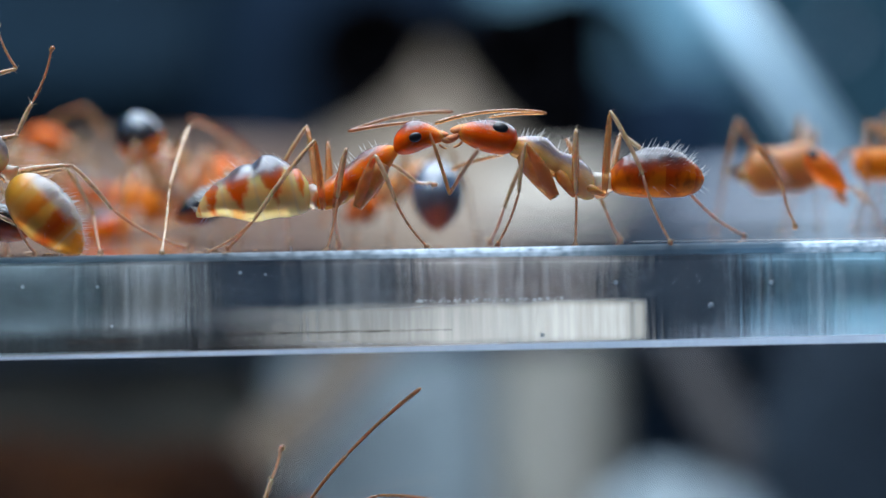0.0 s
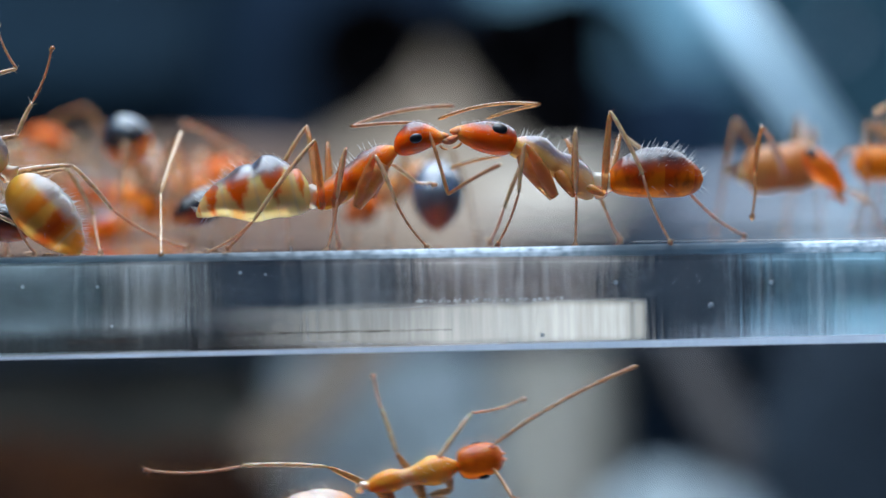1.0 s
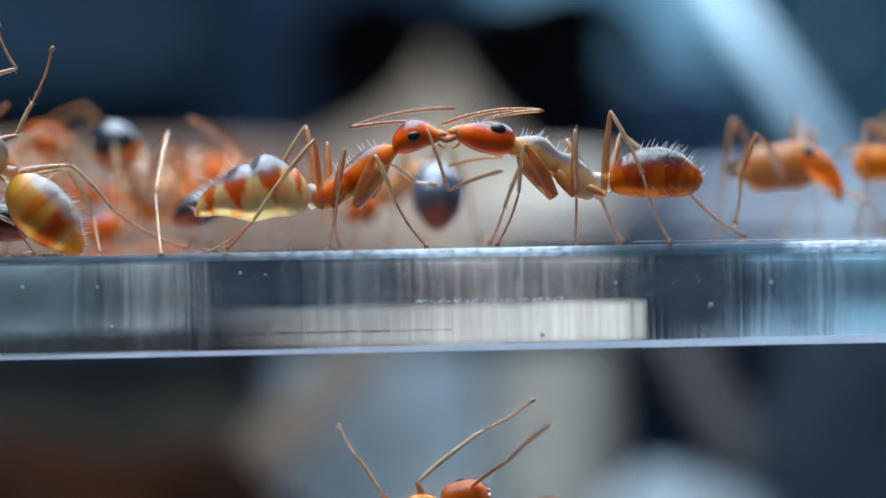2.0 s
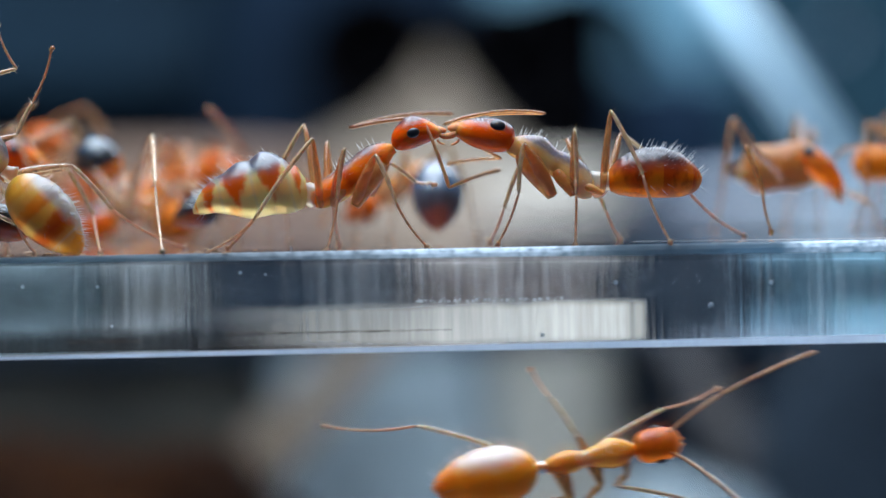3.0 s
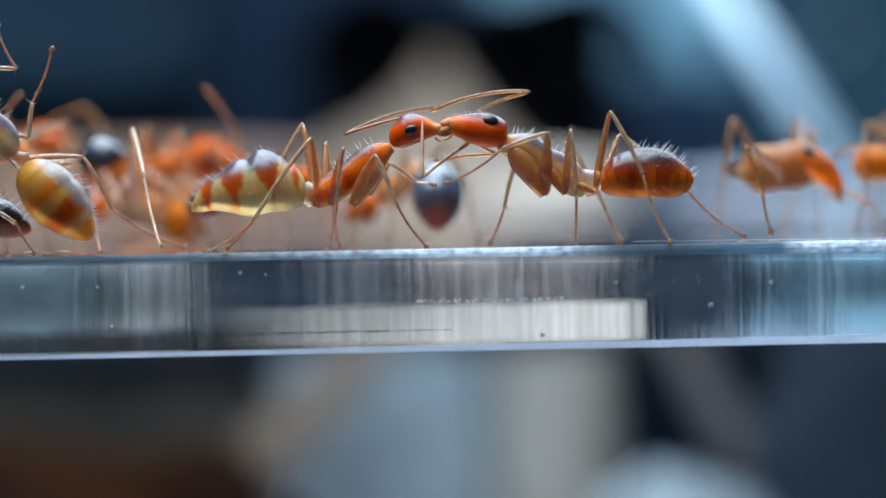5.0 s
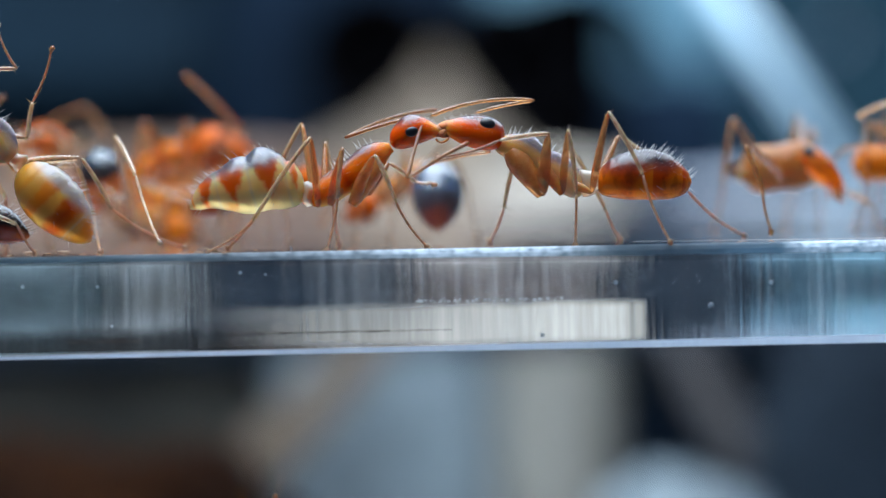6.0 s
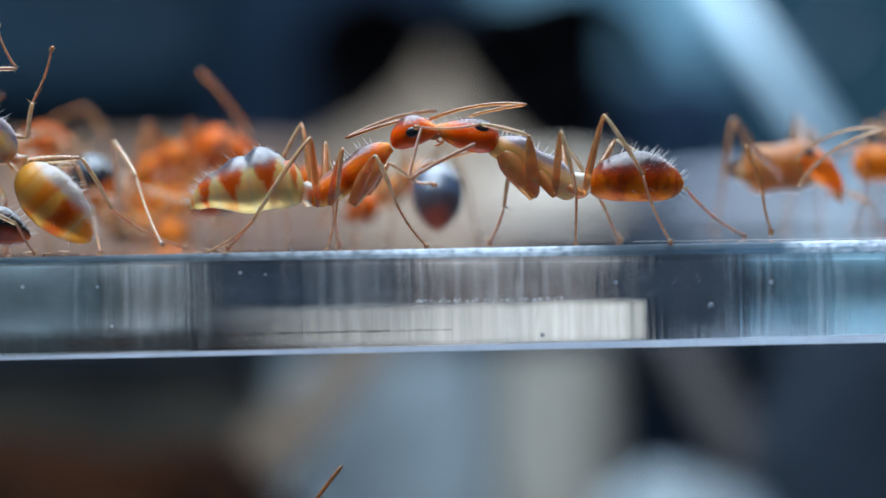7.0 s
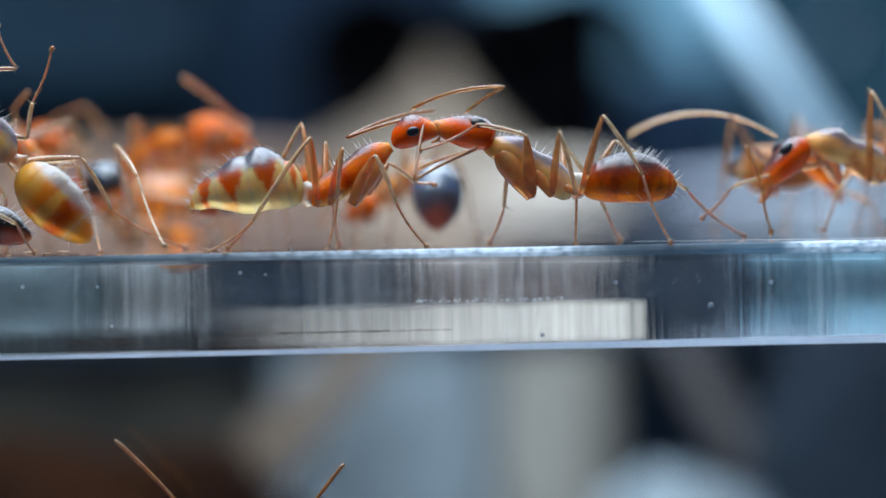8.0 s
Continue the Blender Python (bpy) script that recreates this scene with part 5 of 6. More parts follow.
ant("dark-bellied ant at the shelf's end", (at(-60, 372, 1.6), at(52, 415, 1.5)), (at(-75, 365, 1.6), at(-200, 290, 1.6)), (at(-205, 280, 1.6), at(-280, 250, 1.6)),
    [leg((-80, 380), (-10, 380), (30, 398), (62, 436), 0.15, 1, (1.4, 1.0, 0.9)), leg((-80, 375), (-40, 270), (10, 350), (10, 430), 0.12, -1, (1.8, 2.2, 2.3)),
     leg((-130, 370), (-130, 270), (-140, 380), (-130, 445), 0.45, 1, (1.4, 1.0, 0.9)), leg((-180, 330), (-200, 240), (-220, 360), (-230, 450), 0.8, 1, (1.4, 1.0, 0.9))],
    [feeler((1.4, 1.2, 1.2), 0.03, (0, -265, 235, -300, 180, -250, 120))],
    (RED, AMBER, GASTER_DARK, STRAW, STRAW), (D0, D0, D0), hairs=40, depth=1.6, gaster_label="dark red-brown glossy gaster")

# ---- ants farther back on the shelf ----
E0 = [(0, 0, 0), (0.5, -12, 3), (1.0, -22, 4), (1.5, -31, 7), (1.8, -38, 12), (2.8, -72, 38), (3.0, -74, 44), (3.5, -66, 24), (4.0, -63, 20), (4.5, -63, 32), (5.8, -64, 64), (6.5, -73, 73), (7.0, -81, 76), (8, -58, 88)]
ant("ant with a glossy black and rust gaster, raised", (far(260, 284, 4.6), far(232, 202, 4.3)), (far(276, 318, 4.6), far(352, 345, 5.5)), (far(358, 345, 5.5), far(420, 352, 6.0)),
    [([(0, far(300, 330, 4.2), far(335, 222, 2.0), far(300, 332, 1.0), foot(281, 452)), (0.5, far(300, 330, 4.2), far(330, 232, 2.0), far(293, 335, 1.0), foot(281, 452)), (1.5, far(290, 330, 4.2), far(310, 242, 2.0), far(276, 345, 1.0), foot(279, 452)),
       (2.8, far(270, 330, 4.2), far(275, 200, 2.0), far(274, 330, 1.0), foot(283, 452)), (3.5, far(270, 330, 4.2), far(273, 194, 2.0), far(276, 325, 1.0), foot(283, 452)), (4.5, far(250, 330, 4.2), far(247, 182, 2.0), far(262, 315, 1.0), foot(281, 452)),
       (5.8, far(230, 330, 4.2), far(190, 195, 2.0), far(240, 310, 1.0), foot(285, 452)), (6.5, far(220, 330, 4.2), far(184, 198, 2.0), far(240, 312, 1.0), foot(287, 452)), (8.0, far(220, 330, 4.2), far(178, 190, 2.0), far(243, 312, 1.0), foot(296, 448))], 0.3, 1),
     leg_far((285, 340), (240, 250), (215, 360), (205, 420), 0.25, 1, (4.4, 4.0, 3.8)), leg_far((300, 345), (330, 260), (330, 360), (345, 412), 0.6, 1, (4.6, 4.4, 4.2)), leg_far((300, 345), (290, 250), (265, 340), (255, 400), 0.3, -1, (5.2, 6.0, 6.2)),
     leg_far((340, 350), (370, 270), (385, 350), (405, 405), 0.8, 1, (4.8, 4.6, 4.4))],
    [feeler_far((5.8, 5.6, 5.6), 0.03, (0, 405, 340, 430, 300, 480, 330))],
    (AMBER, HONEY, GASTER_CAPPED, PALE, STRAW), (E0, E0, E0), hairs=0, shape=ROUND, depth=6.5, stout=1.1, gaster_label="round glossy black gaster, rust-red below")
F0 = [(0, 26, 55), (1.5, 20, 55), (2.8, 10, 48), (3.5, 0, 40), (4.5, -14, 28), (5.8, 0, 0), (6.5, 8, -4), (7.0, 8, 0), (8, -6, -22)]
ant("orange ant standing behind, feeler raised", (far(205, 335, 6.0), far(100, 370, 6.0)), (far(225, 325, 6.0), far(340, 265, 6.0)), (far(340, 262, 6.0), far(446, 268, 6.0)),
    [leg_far((300, 330), (255, 215), (240, 330), (225, 400), 0.3, 1, (5.8, 5.4, 5.2)), leg_far((320, 330), (330, 215), (345, 330), (340, 402), 0.6, 1, (5.8, 5.4, 5.2)), leg_far((340, 310), (400, 230), (400, 330), (410, 400), 0.85, 1, (5.8, 5.4, 5.2)),
     leg_far((290, 330), (270, 240), (260, 330), (250, 395), 0.3, -1, (6.4, 7, 7)), leg_far((310, 330), (320, 240), (330, 330), (330, 395), 0.6, -1, (6.4, 7, 7)), leg_far((330, 310), (390, 240), (410, 330), (430, 393), 0.85, -1, (6.4, 7, 7))],
    [feeler_far((5.6, 5.2, 5.0), 0.03, (0, 430, 235, 415, 250, 340, 214), (1.5, 400, 238, 400, 255, 320, 222), (2.8, 400, 235, 420, 252, 374, 194), (3.25, 405, 235, 418, 254, 370, 196), (3.5, 410, 235, 452, 240, 326, 172), (4.0, 420, 235, 456, 252, 298, 186), (4.5, 425, 230, 420, 250, 385, 170), (5.8, 430, 228, 430, 240, 330, 135), (6.5, 440, 225, 430, 235, 328, 132), (7.0, 442, 225, 440, 235, 356, 128), (7.4, 440, 225, 440, 235, 330, 132), (8.0, 430, 210, 440, 235, 325, 138))],
    (RED, AMBER, GASTER_AMBER, STRAW, STRAW), (F0, F0, F0), hairs=0, depth=8.7, stout=1.5)
ant("orange ant at the back of the crowd", (far(110, 330, 8.0), far(210, 350, 8.0)), (far(95, 310, 8.0), far(20, 260, 8.0)), (far(52, 256, 7.5), far(112, 240, 7.2)),
    [leg_far((70, 330), (130, 240), (110, 310), (90, 390), 0.5, 1, (7.6, 7.2, 7.0)), leg_far((90, 340), (150, 250), (170, 340), (190, 392), 0.2, 1, (7.6, 7.2, 7.0)), leg_far((40, 320), (20, 230), (20, 330), (10, 395), 0.8, 1, (7.6, 7.2, 7.0)), leg_far((60, 320), (40, 250), (50, 330), (60, 385), 0.6, -1, (8.4, 8.8, 8.8))],
    [feeler_far((6.2, 6.0, 6.0), 0.03, (0, 90, 215, 150, 190, 190, 240))],
    (RED, AMBER, GASTER_AMBER, PALE, STRAW), hairs=0, stout=1.4)
H0 = [(0, 0, 0), (1.5, -8, 2), (3.0, -4, 4), (4.5, 16, -14), (5.8, 26, -16), (8, 30, -16)]
ant("ant with a dark red gaster in the crowd", (far(408, 345, 3.4), far(310, 388, 3.2)), (far(420, 340, 3.4), far(500, 330, 3.8)), (far(504, 328, 3.8), far(560, 345, 4.0)),
    [leg_far((435, 350), (400, 300), (390, 370), (372, 424), 0.2, 1, (3.2, 3.0, 2.8)), leg_far((455, 350), (440, 300), (430, 370), (425, 424), 0.5, 1, (3.2, 3.0, 2.8)), leg_far((480, 345), (500, 290), (505, 370), (510, 424), 0.85, 1, (3.4, 3.0, 2.8)), leg_far((460, 350), (470, 300), (470, 370), (468, 410), 0.5, -1, (4.0, 4.4, 4.4))],
    [feeler_far((3.8, 3.6, 3.6), 0.03, (0, 550, 330, 560, 300, 590, 340))],
    (RED, AMBER, GASTER_DARK, PALE, STRAW), (H0, H0, H0), hairs=0, depth=4.8, stout=1.0, gaster_label="dark red gaster")
# a low orange body at the very back, and one whose head comes in at the shelf's end
ant("orange ant with a low resting gaster behind the crowd", (far(350, 350, 8.6), far(196, 352, 8.6)), (far(362, 345, 8.6), far(450, 320, 8.6)), (far(452, 318, 8.6), far(510, 330, 8.6)),
    [leg_far((380, 350), (350, 290), (340, 350), (330, 392), 0.2, 1, (8.4, 8.0, 8.0)), leg_far((400, 345), (400, 280), (395, 350), (390, 392), 0.5, 1, (8.4, 8.0, 8.0)), leg_far((430, 335), (460, 280), (465, 350), (470, 392), 0.85, 1, (8.4, 8.0, 8.0))],
    [feeler_far((8.4, 8.2, 8.0), 0.03, (0, 500, 318, 520, 290, 550, 330))],
    (RED, AMBER, GASTER_HONEY, PALE, STRAW), hairs=0, stout=1.2, gaster_label="plain orange gaster lying low")
Q0 = [(0, -90, 10), (1.5, -80, 8), (2.6, 0, 0), (3.2, 4, 0), (4.5, -6, -18), (5.8, -50, -10), (6.8, -60, -12), (8, -8, -18)]
ant("amber ant with a dusky head coming in at the shelf's end", (far(-150, 330, 3.6), far(-270, 350, 3.6)), (far(-135, 325, 3.6), far(-10, 270, 3.4)), (far(-8, 268, 3.4), far(72, 278, 3.3)),
    [leg_far((-60, 330), (20, 220), (60, 330), (90, 420), 0.85, 1, (3.2, 3.0, 2.8)), leg_far((-90, 330), (-80, 230), (-70, 330), (-60, 420), 0.5, 1, (3.2, 3.0, 2.8)), leg_far((-120, 330), (-150, 230), (-170, 330), (-180, 420), 0.15, 1, (3.2, 3.0, 2.8)), leg_far((-60, 320), (130, 215), (150, 330), (160, 405), 0.85, -1, (3.9, 4.4, 4.6))],
    [feeler_far((3.2, 3.2, 3.2), 0.03, (0, 50, 262, 30, 215, 60, 180))],
    (SKULL, TRUNK_AMBER, GASTER_AMBER, PALE, STRAW), (Q0, Q0, Q0), hairs=0, depth=4.9, stout=1.1, eye=(0.45, 0.12))
ant("ant with a hanging blue-black and rust gaster", (far(772, 296, 4.0), far(776, 408, 3.4)), (far(760, 300, 4.2), far(668, 350, 5.0)), (far(662, 355, 5.0), far(615, 385, 5.2)),
    [leg_far((735, 330), (790, 250), (830, 340), (845, 405), 0.2, 1, (4.0, 3.8, 3.8)), leg_far((715, 345), (720, 260), (700, 340), (690, 405), 0.5, 1, (4.2, 3.9, 3.8)), leg_far((690, 355), (660, 280), (640, 350), (630, 408), 0.8, 1, (4.4, 4.0, 4.0)), leg_far((720, 345), (730, 280), (745, 350), (752, 395), 0.4, -1, (4.8, 5.4, 5.4))],
    [feeler_far((5.0, 4.8, 4.8), 0.03, (0, 630, 365, 600, 340, 570, 400))],
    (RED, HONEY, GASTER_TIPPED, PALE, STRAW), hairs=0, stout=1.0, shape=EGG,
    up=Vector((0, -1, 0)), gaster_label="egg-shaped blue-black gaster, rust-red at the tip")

# ---- ants at the shelf's other end ----
J_LEG = [(0, far(1400, 330, 4.3), far(1338, 255, 1.5), far(1385, 330, 1.5), far(1408, 398, 1.5)), (0.4, far(1400, 330, 4.3), far(1340, 250, 1.5), far(1340, 320, 1.5), far(1330, 360, 1.5)), (1.0, far(1400, 330, 4.3), far(1345, 245, 1.5), far(1335, 310, 1.5), far(1332, 358, 1.5)),
         (1.5, far(1400, 330, 4.3), far(1342, 242, 1.5), far(1290, 310, 1.5), far(1270, 368, 1.5)), (2.8, far(1400, 330, 4.3), far(1320, 262, 1.5), far(1350, 340, 1.5), far(1366, 413, 1.6)), (8.0, far(1400, 330, 4.3), far(1320, 262, 1.5), far(1350, 340, 1.5), far(1366, 413, 1.6))]
J0 = [(0, 0, 0), (0.8, 0, 0), (1.2, -6, -4), (8, -6, -4)]
ant("tawny ant facing away along the shelf", (at(1352, 314, 6.1), at(1292, 306, 6.1)), (at(1322, 308, 6.1), at(1450, 292, 6.0)), (at(1430, 272, 5.0), at(1496, 338, 4.7)),
    [(J_LEG, 0.5, 1), leg_far((1372, 335), (1306, 212), (1280, 330), (1262, 398), 0.2, 1, (4.4, 4.2, 4.0)), leg_far((1420, 330), (1420, 205), (1400, 320), (1390, 402), 0.6, -1, (5.0, 5.6, 5.6)), leg_far((1440, 320), (1505, 330), (1540, 360), (1566, 402), 0.85, 1, (4.0, 3.6, 3.4)),
     leg_far((1410, 335), (1440, 225), (1450, 320), (1452, 400), 0.5, -1, (4.8, 5.6, 5.4))],
    [feeler_far((3.8, 3.6, 3.6), 0.03, (0, 1478, 290, 1500, 268, 1568, 262))],
    (FIERY, TAWNY, GASTER_TAWNY, STRAW, STRAW), (J0, J0, J0), hairs=0, depth=6.1, stout=1.1, eye=(0.15, 0.12), skull=HEAD_WEDGE, thorax=MESO_BROAD)
ant("orange ant with a blunt gaster at the far end", (far(1646, 290, 4.8), far(1510, 292, 4.6)), (far(1660, 290, 4.9), far(1760, 270, 5.0)), (far(1764, 266, 5.0), far(1840, 280, 5.0)),
    [leg_far((1690, 320), (1535, 215), (1530, 330), (1510, 402), 0.3, 1, (4.6, 4.4, 4.2)), leg_far((1700, 325), (1700, 220), (1690, 330), (1680, 400), 0.5, 1, (4.6, 4.3, 4.2)), leg_far((1730, 320), (1760, 230), (1780, 330), (1790, 398), 0.8, 1, (4.6, 4.3, 4.2)), leg_far((1690, 320), (1570, 205), (1550, 330), (1540, 392), 0.3, -1, (5.4, 5.8, 5.8))],
    [feeler_far((5.0, 4.9, 4.9), 0.03, (0, 1830, 265, 1860, 245, 1900, 235))],
    (RED, AMBER, AMBER, STRAW, STRAW), hairs=0, stout=1.3, shape=BLUNT)
# the newcomer, that walks in along the edge
L0 = [(0, 560, 0), (0.6, 520, 0), (1.0, 380, 0), (1.5, 325, 0), (1.75, 390, 0), (2.3, 560, 0), (5.4, 560, 0), (6.2, 340, -6), (6.4, 420, -6), (6.8, 270, -16), (7.0, 240, -20), (7.3, 160, -24), (7.5, 110, -22), (7.75, 52, -14), (8.0, 0, -8)]


def deep(h, w, d):
    return at(h, w, d + 0.7)


def stride(hip, knee, ankle, tip, root, side, d, phase):
    """A leg that walks with the newcomer: the foot stands, then swings."""
    rows = []
    for i in range(33):
        t = i * 0.25
        go = ease(L0, t)[0]
        n, f = divmod(go / 130 + phase, 1.0)
        f = min(f / 0.6, 1.0)
        du = (n + f * f * (3 - 2 * f) - phase) * 130
        lift = 14 * math.sin(math.pi * f) if f < 1 else 0
        end = foot(tip[0] + du, tip[1] - du * 0.0201)
        end.z += lift * U
        rows.append((t, deep(hip[0] + go, hip[1], d[0]), deep(knee[0] + go, knee[1] - lift * 0.5, d[1]), deep(ankle[0] + du * 0.6 + go * 0.4, ankle[1] - lift, d[2]), end))
    return rows, root, side


def newcomer():
    du = 560
    s = RIGHT * (du * U)
    legs = []
    for spec in (((1480, 330), (1560, 200), (1480, 345), (1456, 415), 0.8, -1, (2.6, 3.0, 3.0), 0.0), ((1540, 330), (1560, 170), (1600, 320), (1640, 415), 0.4, 1, (1.9, 1.6, 1.4), 0.3),
                 ((1560, 330), (1640, 190), (1680, 320), (1740, 412), 0.15, 1, (1.9, 1.6, 1.4), 0.7), ((1550, 330), (1580, 210), (1560, 340), (1540, 412), 0.5, -1, (2.6, 3.0, 3.0), 0.5), ((1570, 330), (1660, 220), (1720, 330), (1780, 408), 0.15, -1, (2.6, 3.0, 3.0), 0.2)):
        legs.append(stride(*spec))
    front = [(t, deep(1450 + ease(L0, t)[0], 300, 2), deep(1390 + ease(L0, t)[0], 255, 1.6), deep(1370 + ease(L0, t)[0], 335, 1.4), deep(1350 + ease(L0, t)[0], 405, 1.4)) for t in (0.0, 0.6, 1.0, 1.5, 1.75, 2.3)] + [(5.4, deep(1450, 300, 2) + s, deep(1350, 255, 1.6) + s, deep(1270, 330, 1.4) + s, deep(1240, 375, 1.4) + s)]
    for t, k, a, e in ((6.4, (1560, 250), (1500, 300), (1470, 330)), (7.0, (1640, 240), (1600, 320), (1580, 370)), (7.3, (1580, 255), (1560, 335), (1545, 405)), (7.5, (1540, 262), (1538, 338), (1517, 405)), (7.75, (1440, 255), (1380, 330), (1340, 385)), (8.0, (1350, 255), (1285, 335), (1243, 378))):
        front.append((t, deep(1450 + ease(L0, t)[0], 300, 2), deep(*k, 1.6), deep(*a, 1.4), deep(*e, 1.4)))
    legs.append((front, 0.85, 1))
    feel = []
    for t, e, p in ((0, (1860, 212), (1675, 240)), (0.6, (1820, 212), (1640, 240)), (1.0, (1690, 165), (1556, 202)), (1.2, (1660, 160), (1507, 205)), (1.4, (1640, 180), (1487, 206)), (1.55, (1640, 185), (1486, 225)), (1.75, (1680, 165), (1545, 210)), (2.3, (1860, 212), (1675, 240)), (5.4, (1860, 212), (1675, 240)),
                    (6.2, (1640, 160), (1495, 205)), (6.4, (1700, 180), (1590, 240)), (6.6, (1640, 190), (1518, 318)), (6.8, (1590, 198), (1445, 208)), (7.0, (1560, 232), (1412, 330)), (7.15, (1530, 232), (1370, 330)), (7.3, (1470, 232), (1325, 318)), (7.5, (1405, 222), (1222, 285)), (7.7, (1365, 212), (1190, 262)), (7.9, (1310, 208), (1120, 225)), (8.0, (1298, 208), (1112, 243))):
        feel.append((t, deep(1378 + ease(L0, t)[0], 250, 1.8), deep(*e, 1.8), deep(*p, 2.0)))
    feel2 = [(t, b - BACK * 0.0004, e - BACK * 0.0004 + UP * 0.00004, p - BACK * 0.0006 + UP * (0.0005 if t in (7.0, 7.15, 7.3) else 0.00008)) for t, b, e, p in feel]
    body = [(r[0], r[1] - du, r[2]) for r in L0]
    ant("honey ant walking in along the shelf's edge", (deep(1600, 320, 2.2) + s, deep(1760, 330, 2.2) + s), (deep(1588, 315, 2.2) + s, deep(1440, 255, 2.0) + s), (deep(1440, 258, 2.0) + s, deep(1362, 338, 1.8) + s),
        legs, [(feel, 0.10), (feel2, 0.10)], (SKULL, TRUNK_HONEY, GASTER_AMBER, STRAW, PALE), (body, body, body), [i * 0.25 for i in range(23)] + [5.6 + i * 0.1 for i in range(2, 25)], eye=(0.35, 0.18), skull=HEAD_WEDGE, hairs=40, depth=2.7)


newcomer()


# ---- ants on the pane below the shelf ----

def climber(label, path, du, dw, steps, tint, feelers_at, d=1.35, size=1.0, turns=((0, 0), (8, 0)), droop=((0, 0), (8, 0)), reaches=(), front=1.0):
    """An ant that climbs on the pane: path rows (t, across, down) of the head; du, dw: how far the hind end lies from it."""
    way = Vector((-du, -dw)).normalized()
    side = Vector((-way.y, way.x))
    h0 = Vector(path[0][1:])

    def spot(along, across, lift=0.0):
        p = h0 + way * along * size + side * across * size
        return at(p.x, p.y, d + 0.42 - lift)

    body = [(r[0], r[1] - h0.x, r[2] - h0.y) for r in path]
    legs = []
    pivot = spot(0, 0)

    def turn(t):
        return Matrix.Translation(pivot) @ Matrix.Rotation(radians(ease(turns, t)[0]), 4, BACK) @ Matrix.Translation(-pivot)

    def carried(t):
        q = ease(body, t)
        return Matrix.Translation((RIGHT * q[0] - UP * q[1]) * (U * (1 + d * MM / DIST))) @ turn(t)

    for li, (root, along, sgn, kx, ky, ax, ay, tx, ty, ph) in enumerate(((0.85, -88, 1, -112, -52, 22, -100, 112, -128, 0), (0.85, -88, -1, -105, 50, 20, 105, 100, 135, 1), (0.5, -135, 1, -160, -62, -172, -135, -178, -185, 1), (0.5, -135, -1, -150, 60, -170, 130, -190, 185, 0),
                                                         (0.15, -190, 1, -292, -52, -430, -82, -588, -112, 0), (0.15, -190, -1, -285, 55, -415, 92, -540, 120, 1))):
        if root > 0.8:
            ax, tx = ax * front, tx * front
        rows = []
        for t in steps:
            q = ease(body, t)
            f = math.sin(2 * math.pi * (math.hypot(*q) / 260 + ph * 0.5))
            sw = 26 * f
            m = carried(t)
            held = [w for k, w in reaches if k == li and w[0][0] <= t <= w[-1][0]]
            if held:
                x, y = ease(path, t)
                r = ease(held[0], t)
                rows.append((t, m @ spot(along, -sgn * 20, 0.25), *(at(x + r[i], y + r[i + 1], d + z) for i, z in ((0, 0.0), (2, 0.2), (4, 0.42)))))
                continue
            rows.append((t, m @ spot(along, -sgn * 20, 0.25), m @ spot(kx + sw * 0.4, ky, 0.55), m @ spot(ax + sw * 0.8, ay, 0.25), m @ spot(tx + sw, ty, 0.0)))
        m = carried(0)
        rows.insert(0, (-1, m @ spot(along, -sgn * 20, 0.25), m @ spot(kx, ky, 0.55), m @ spot(ax, ay, 0.25), m @ spot(tx, ty, 0.0)))
        legs.append((rows, root, sgn))
    fe = []
    for sgn, rows in zip((-1, 1), feelers_at):
        out = []
        for t, e, p in rows:
            out.append((t, carried(t) @ spot(-10, sgn * 14, 0.5), at(*e, d), at(*p, d + 0.2)))
        fe.append((out, 0.02))
    g = [(r[0], r[1], r[2]) for r in body]
    gg = [(r[0], r[1], r[2] + ease(droop, r[0])[0]) for r in body]
    # gaster_up turns the back upward, so the honey gaster's painted highlight lies on top.
    return ant(label, (spot(-228, 0, 0.35), spot(-404, -4, 0.45)), (spot(-216, 0, 0.35), spot(-58, 0, 0.4)), (spot(-62, 0, 0.4), spot(14, 0, 0.35)), legs, fe, tint, (g, g, gg), steps, depth=d, up=BACK * 0.95 + UP * 0.3, hairs=40,
               group="ants on the pane below", hang=True, eye=(0.5, 0.0), turn=turn, skull=HEAD_ROUND, thorax=MESO_WAIST, gaster_up=UP * 0.9 + BACK * 0.45)


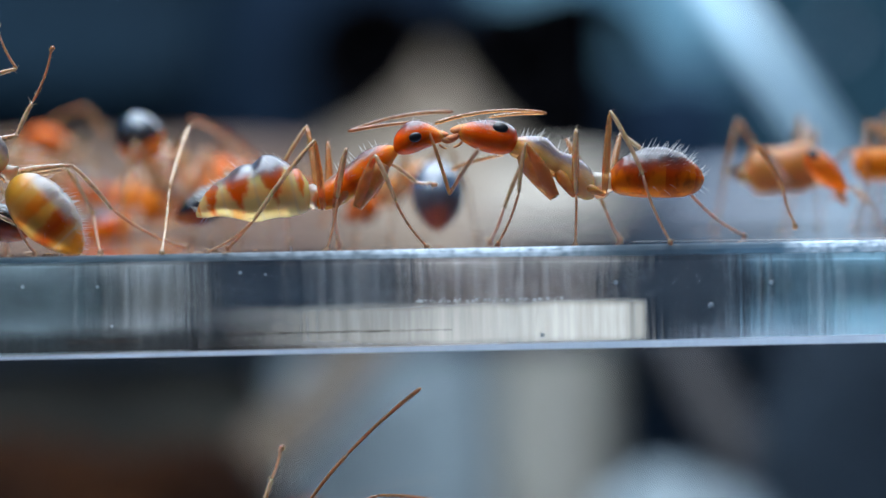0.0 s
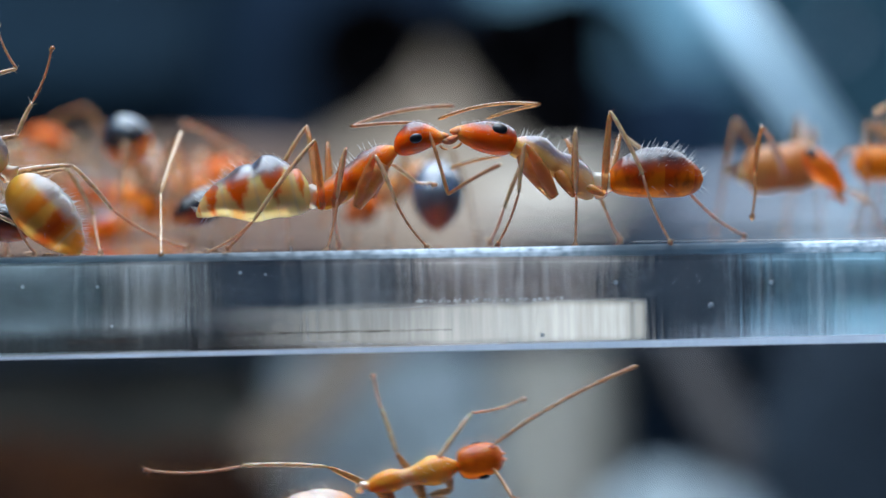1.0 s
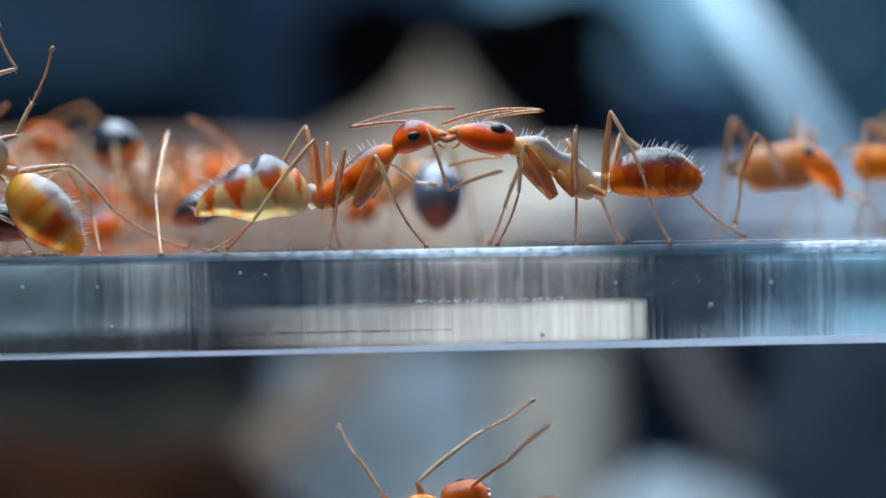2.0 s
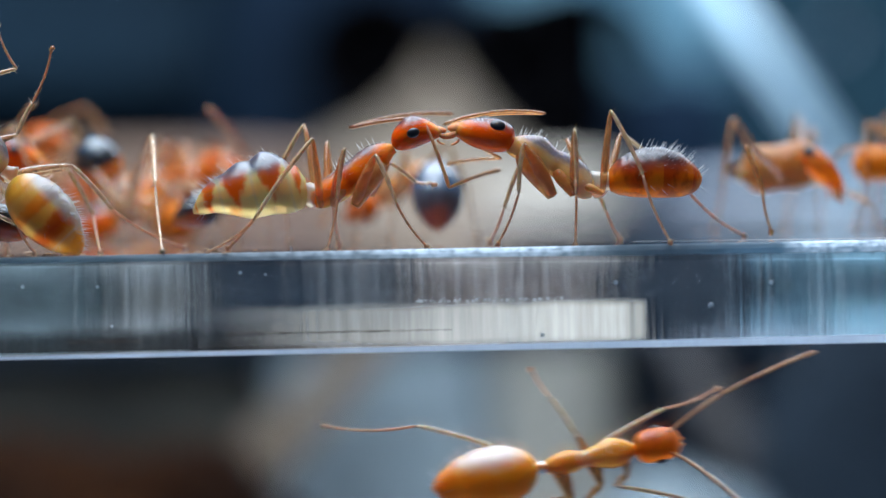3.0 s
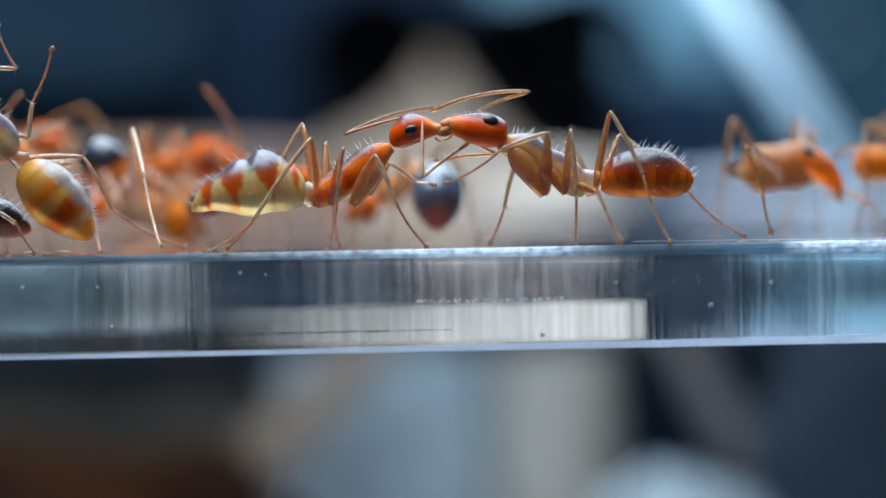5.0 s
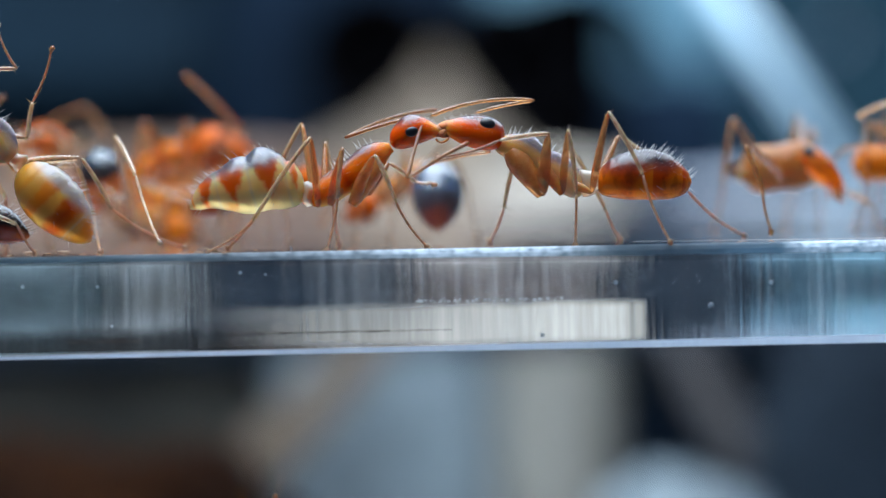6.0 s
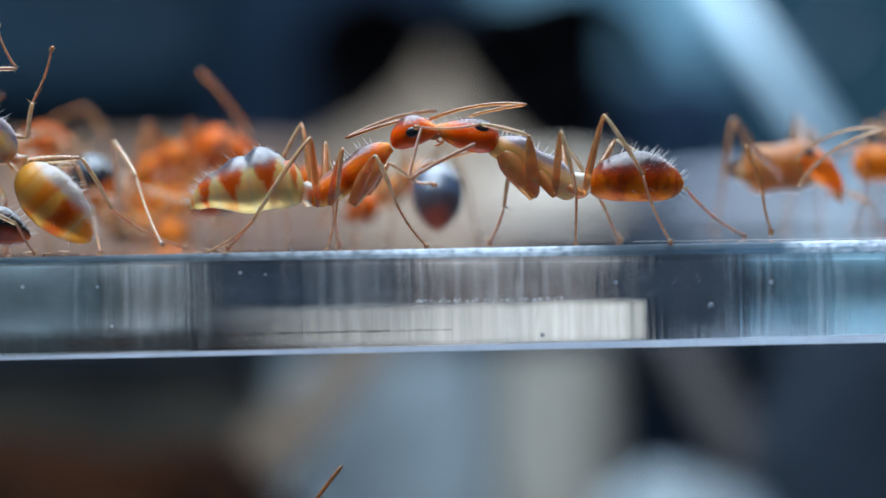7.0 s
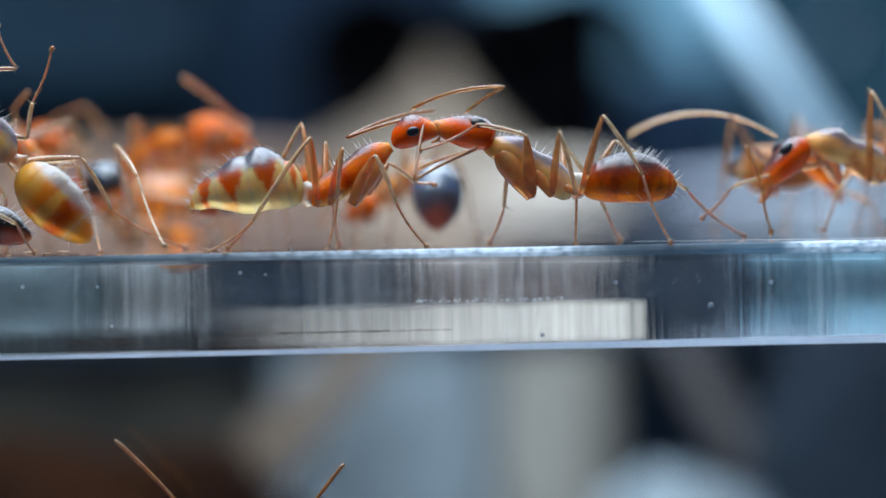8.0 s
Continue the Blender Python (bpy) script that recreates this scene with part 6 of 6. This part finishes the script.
FINE = [i * 0.1 for i in range(0, 45)] + [4.5 + i * 0.5 for i in range(8)]
W0 = [(0, 556, 908), (0.1, 585, 900), (0.2, 648, 895), (0.3, 660, 915), (0.5, 690, 906), (0.7, 770, 826), (0.9, 838, 801), (1.1, 912, 817), (1.2, 905, 822), (1.3, 876, 838), (1.4, 820, 825), (1.5, 804, 834), (1.7, 826, 868), (2.3, 870, 880), (2.8, 1064, 803), (3.0, 1190, 782), (3.1, 1296, 790), (3.2, 1390, 782), (3.4, 1560, 806), (3.6, 1764, 826), (3.8, 2000, 830), (4.1, 2350, 840), (8.0, 2350, 840)]
climber("orange ant climbing along the lower pane", W0, -300, 60, FINE, (FIERY, TRUNK_CLIMB, GASTER_HONEY, STRAW, BROWN),
        ([(0, (622, 795), (745, 685)), (0.4, (740, 790), (880, 770)), (0.5, (775, 768), (925, 772)), (0.8, (880, 712), (975, 655)), (1.0, (985, 712), (1130, 645)), (1.2, (1030, 760), (1180, 730)), (1.5, (838, 740), (848, 700)), (2.3, (920, 850), (1030, 760)), (2.8, (1150, 700), (1275, 620)), (3.0, (1285, 690), (1445, 620)), (3.2, (1450, 710), (1560, 660)), (3.4, (1680, 700), (1800, 650)), (3.8, (2080, 760), (2200, 700)), (4.1, (2430, 760), (2550, 700)), (8.0, (2430, 760), (2550, 700))],
         [(0, (680, 872), (775, 880)), (0.5, (762, 820), (895, 872)), (0.8, (860, 850), (915, 835)), (1.0, (905, 875), (960, 900)), (1.5, (870, 850), (940, 800)), (2.3, (920, 910), (1000, 900)), (2.8, (1120, 820), (1260, 860)), (3.0, (1240, 830), (1320, 900)), (3.8, (2080, 860), (2200, 880)), (4.1, (2430, 860), (2550, 880)), (8.0, (2430, 860), (2550, 880))]), turns=((0, 12), (0.6, 8), (1.0, 2), (1.7, 4), (2.3, 4), (2.8, 2), (3.2, -2), (3.6, -8), (8, -8)), size=1.07, droop=((0, 40), (1.0, 40), (1.5, 22), (2.3, 0), (8, 0)),
        reaches=((0, ((0.0, -70, -5, -20, 5, 30, 20), (0.25, -70, -5, -20, 5, 30, 20))), (2, ((0.0, -85, -10, -75, -60, -59, -113), (0.15, -85, -10, -75, -60, -59, -113))), (0, ((0.75, -70, -40, -40, -78, 10, -92), (1.15, -70, -40, -40, -78, 10, -92))), (4, ((0.35, -222, 9, -302, -36, -407, -96), (0.55, -222, 5, -305, -36, -407, -86))), (5, ((0.35, -282, 34, -342, 6, -404, -28), (0.55, -282, 34, -342, 6, -404, -28))), (0, ((2.85, -136, -18, -14, -59, 119, -110), (3.1, -136, -18, -14, -59, 119, -110))), (2, ((2.85, -177, -24, -218, -80, -248, -126), (3.1, -177, -24, -218, -80, -248, -126))), (0, ((3.15, -80, -45, -95, -85, -100, -130), (3.3, -95, -50, -122, -95, -136, -150), (3.6, -95, -50, -122, -95, -136, -150))), (4, ((2.7, -251, 18, -371, -8, -457, -43), (2.85, -251, 18, -371, -8, -457, -43), (3.0, -340, -24, -453, -28, -524, -28), (3.1, -300, -50, -415, -65, -500, -75), (3.3, -285, -78, -413, -90, -490, -100), (3.5, -225, -99, -297, -139, -378, -189), (8, -225, -99, -297, -139, -378, -189))), (2, ((0.8, -185, -20, -200, -85, -216, -154), (1.05, -185, -20, -200, -85, -216, -154), (1.4, -165, -32, -165, -90, -160, -158), (1.75, -165, -32, -165, -90, -160, -158))), (4, ((1.35, -234, 22, -341, 5, -430, -14), (1.75, -234, 22, -341, 5, -430, -14))), (2, ((3.15, -150, -50, -168, -90, -172, -130), (3.32, -160, -58, -170, -96, -190, -138), (3.5, -225, -56, -302, -91, -400, -148), (8, -225, -56, -302, -91, -400, -148)))))
SLOW = [i * 0.25 for i in range(23)] + [5.6 + i * 0.1 for i in range(2, 25)]
V0 = [(0, 300, 1100), (5.8, 330, 1020), (6.5, 350, 985), (7.0, 368, 985), (8.0, 370, 980)]
climber("orange ant low on the pane, feelers raised", V0, -120, 300, SLOW, (FIERY, TAWNY, GASTER_AMBER, STRAW, BROWN),
        ([(0, (360, 1040), (420, 980)), (5.8, (470, 960), (430, 905)), (6.3, (440, 940), (380, 880)), (6.4, (470, 930), (374, 846)), (6.5, (520, 920), (422, 798)), (6.6, (530, 920), (442, 800)), (6.8, (480, 910), (362, 790)), (7.0, (430, 960), (360, 905)), (7.3, (300, 940), (215, 845)), (7.4, (290, 930), (202, 836)), (7.6, (270, 930), (176, 858)), (7.8, (350, 910), (266, 782)), (7.9, (340, 910), (230, 778)), (8.0, (340, 910), (203, 767))],
         [(0, (440, 1060), (470, 1000)), (5.8, (450, 980), (472, 872)), (6.6, (560, 980), (610, 850)), (7.0, (600, 960), (612, 815)), (8.0, (580, 960), (613, 815))]), front=0.15)


def motions():
    for ob, rows in MOVING:
        walk(ob, rows)


motions()
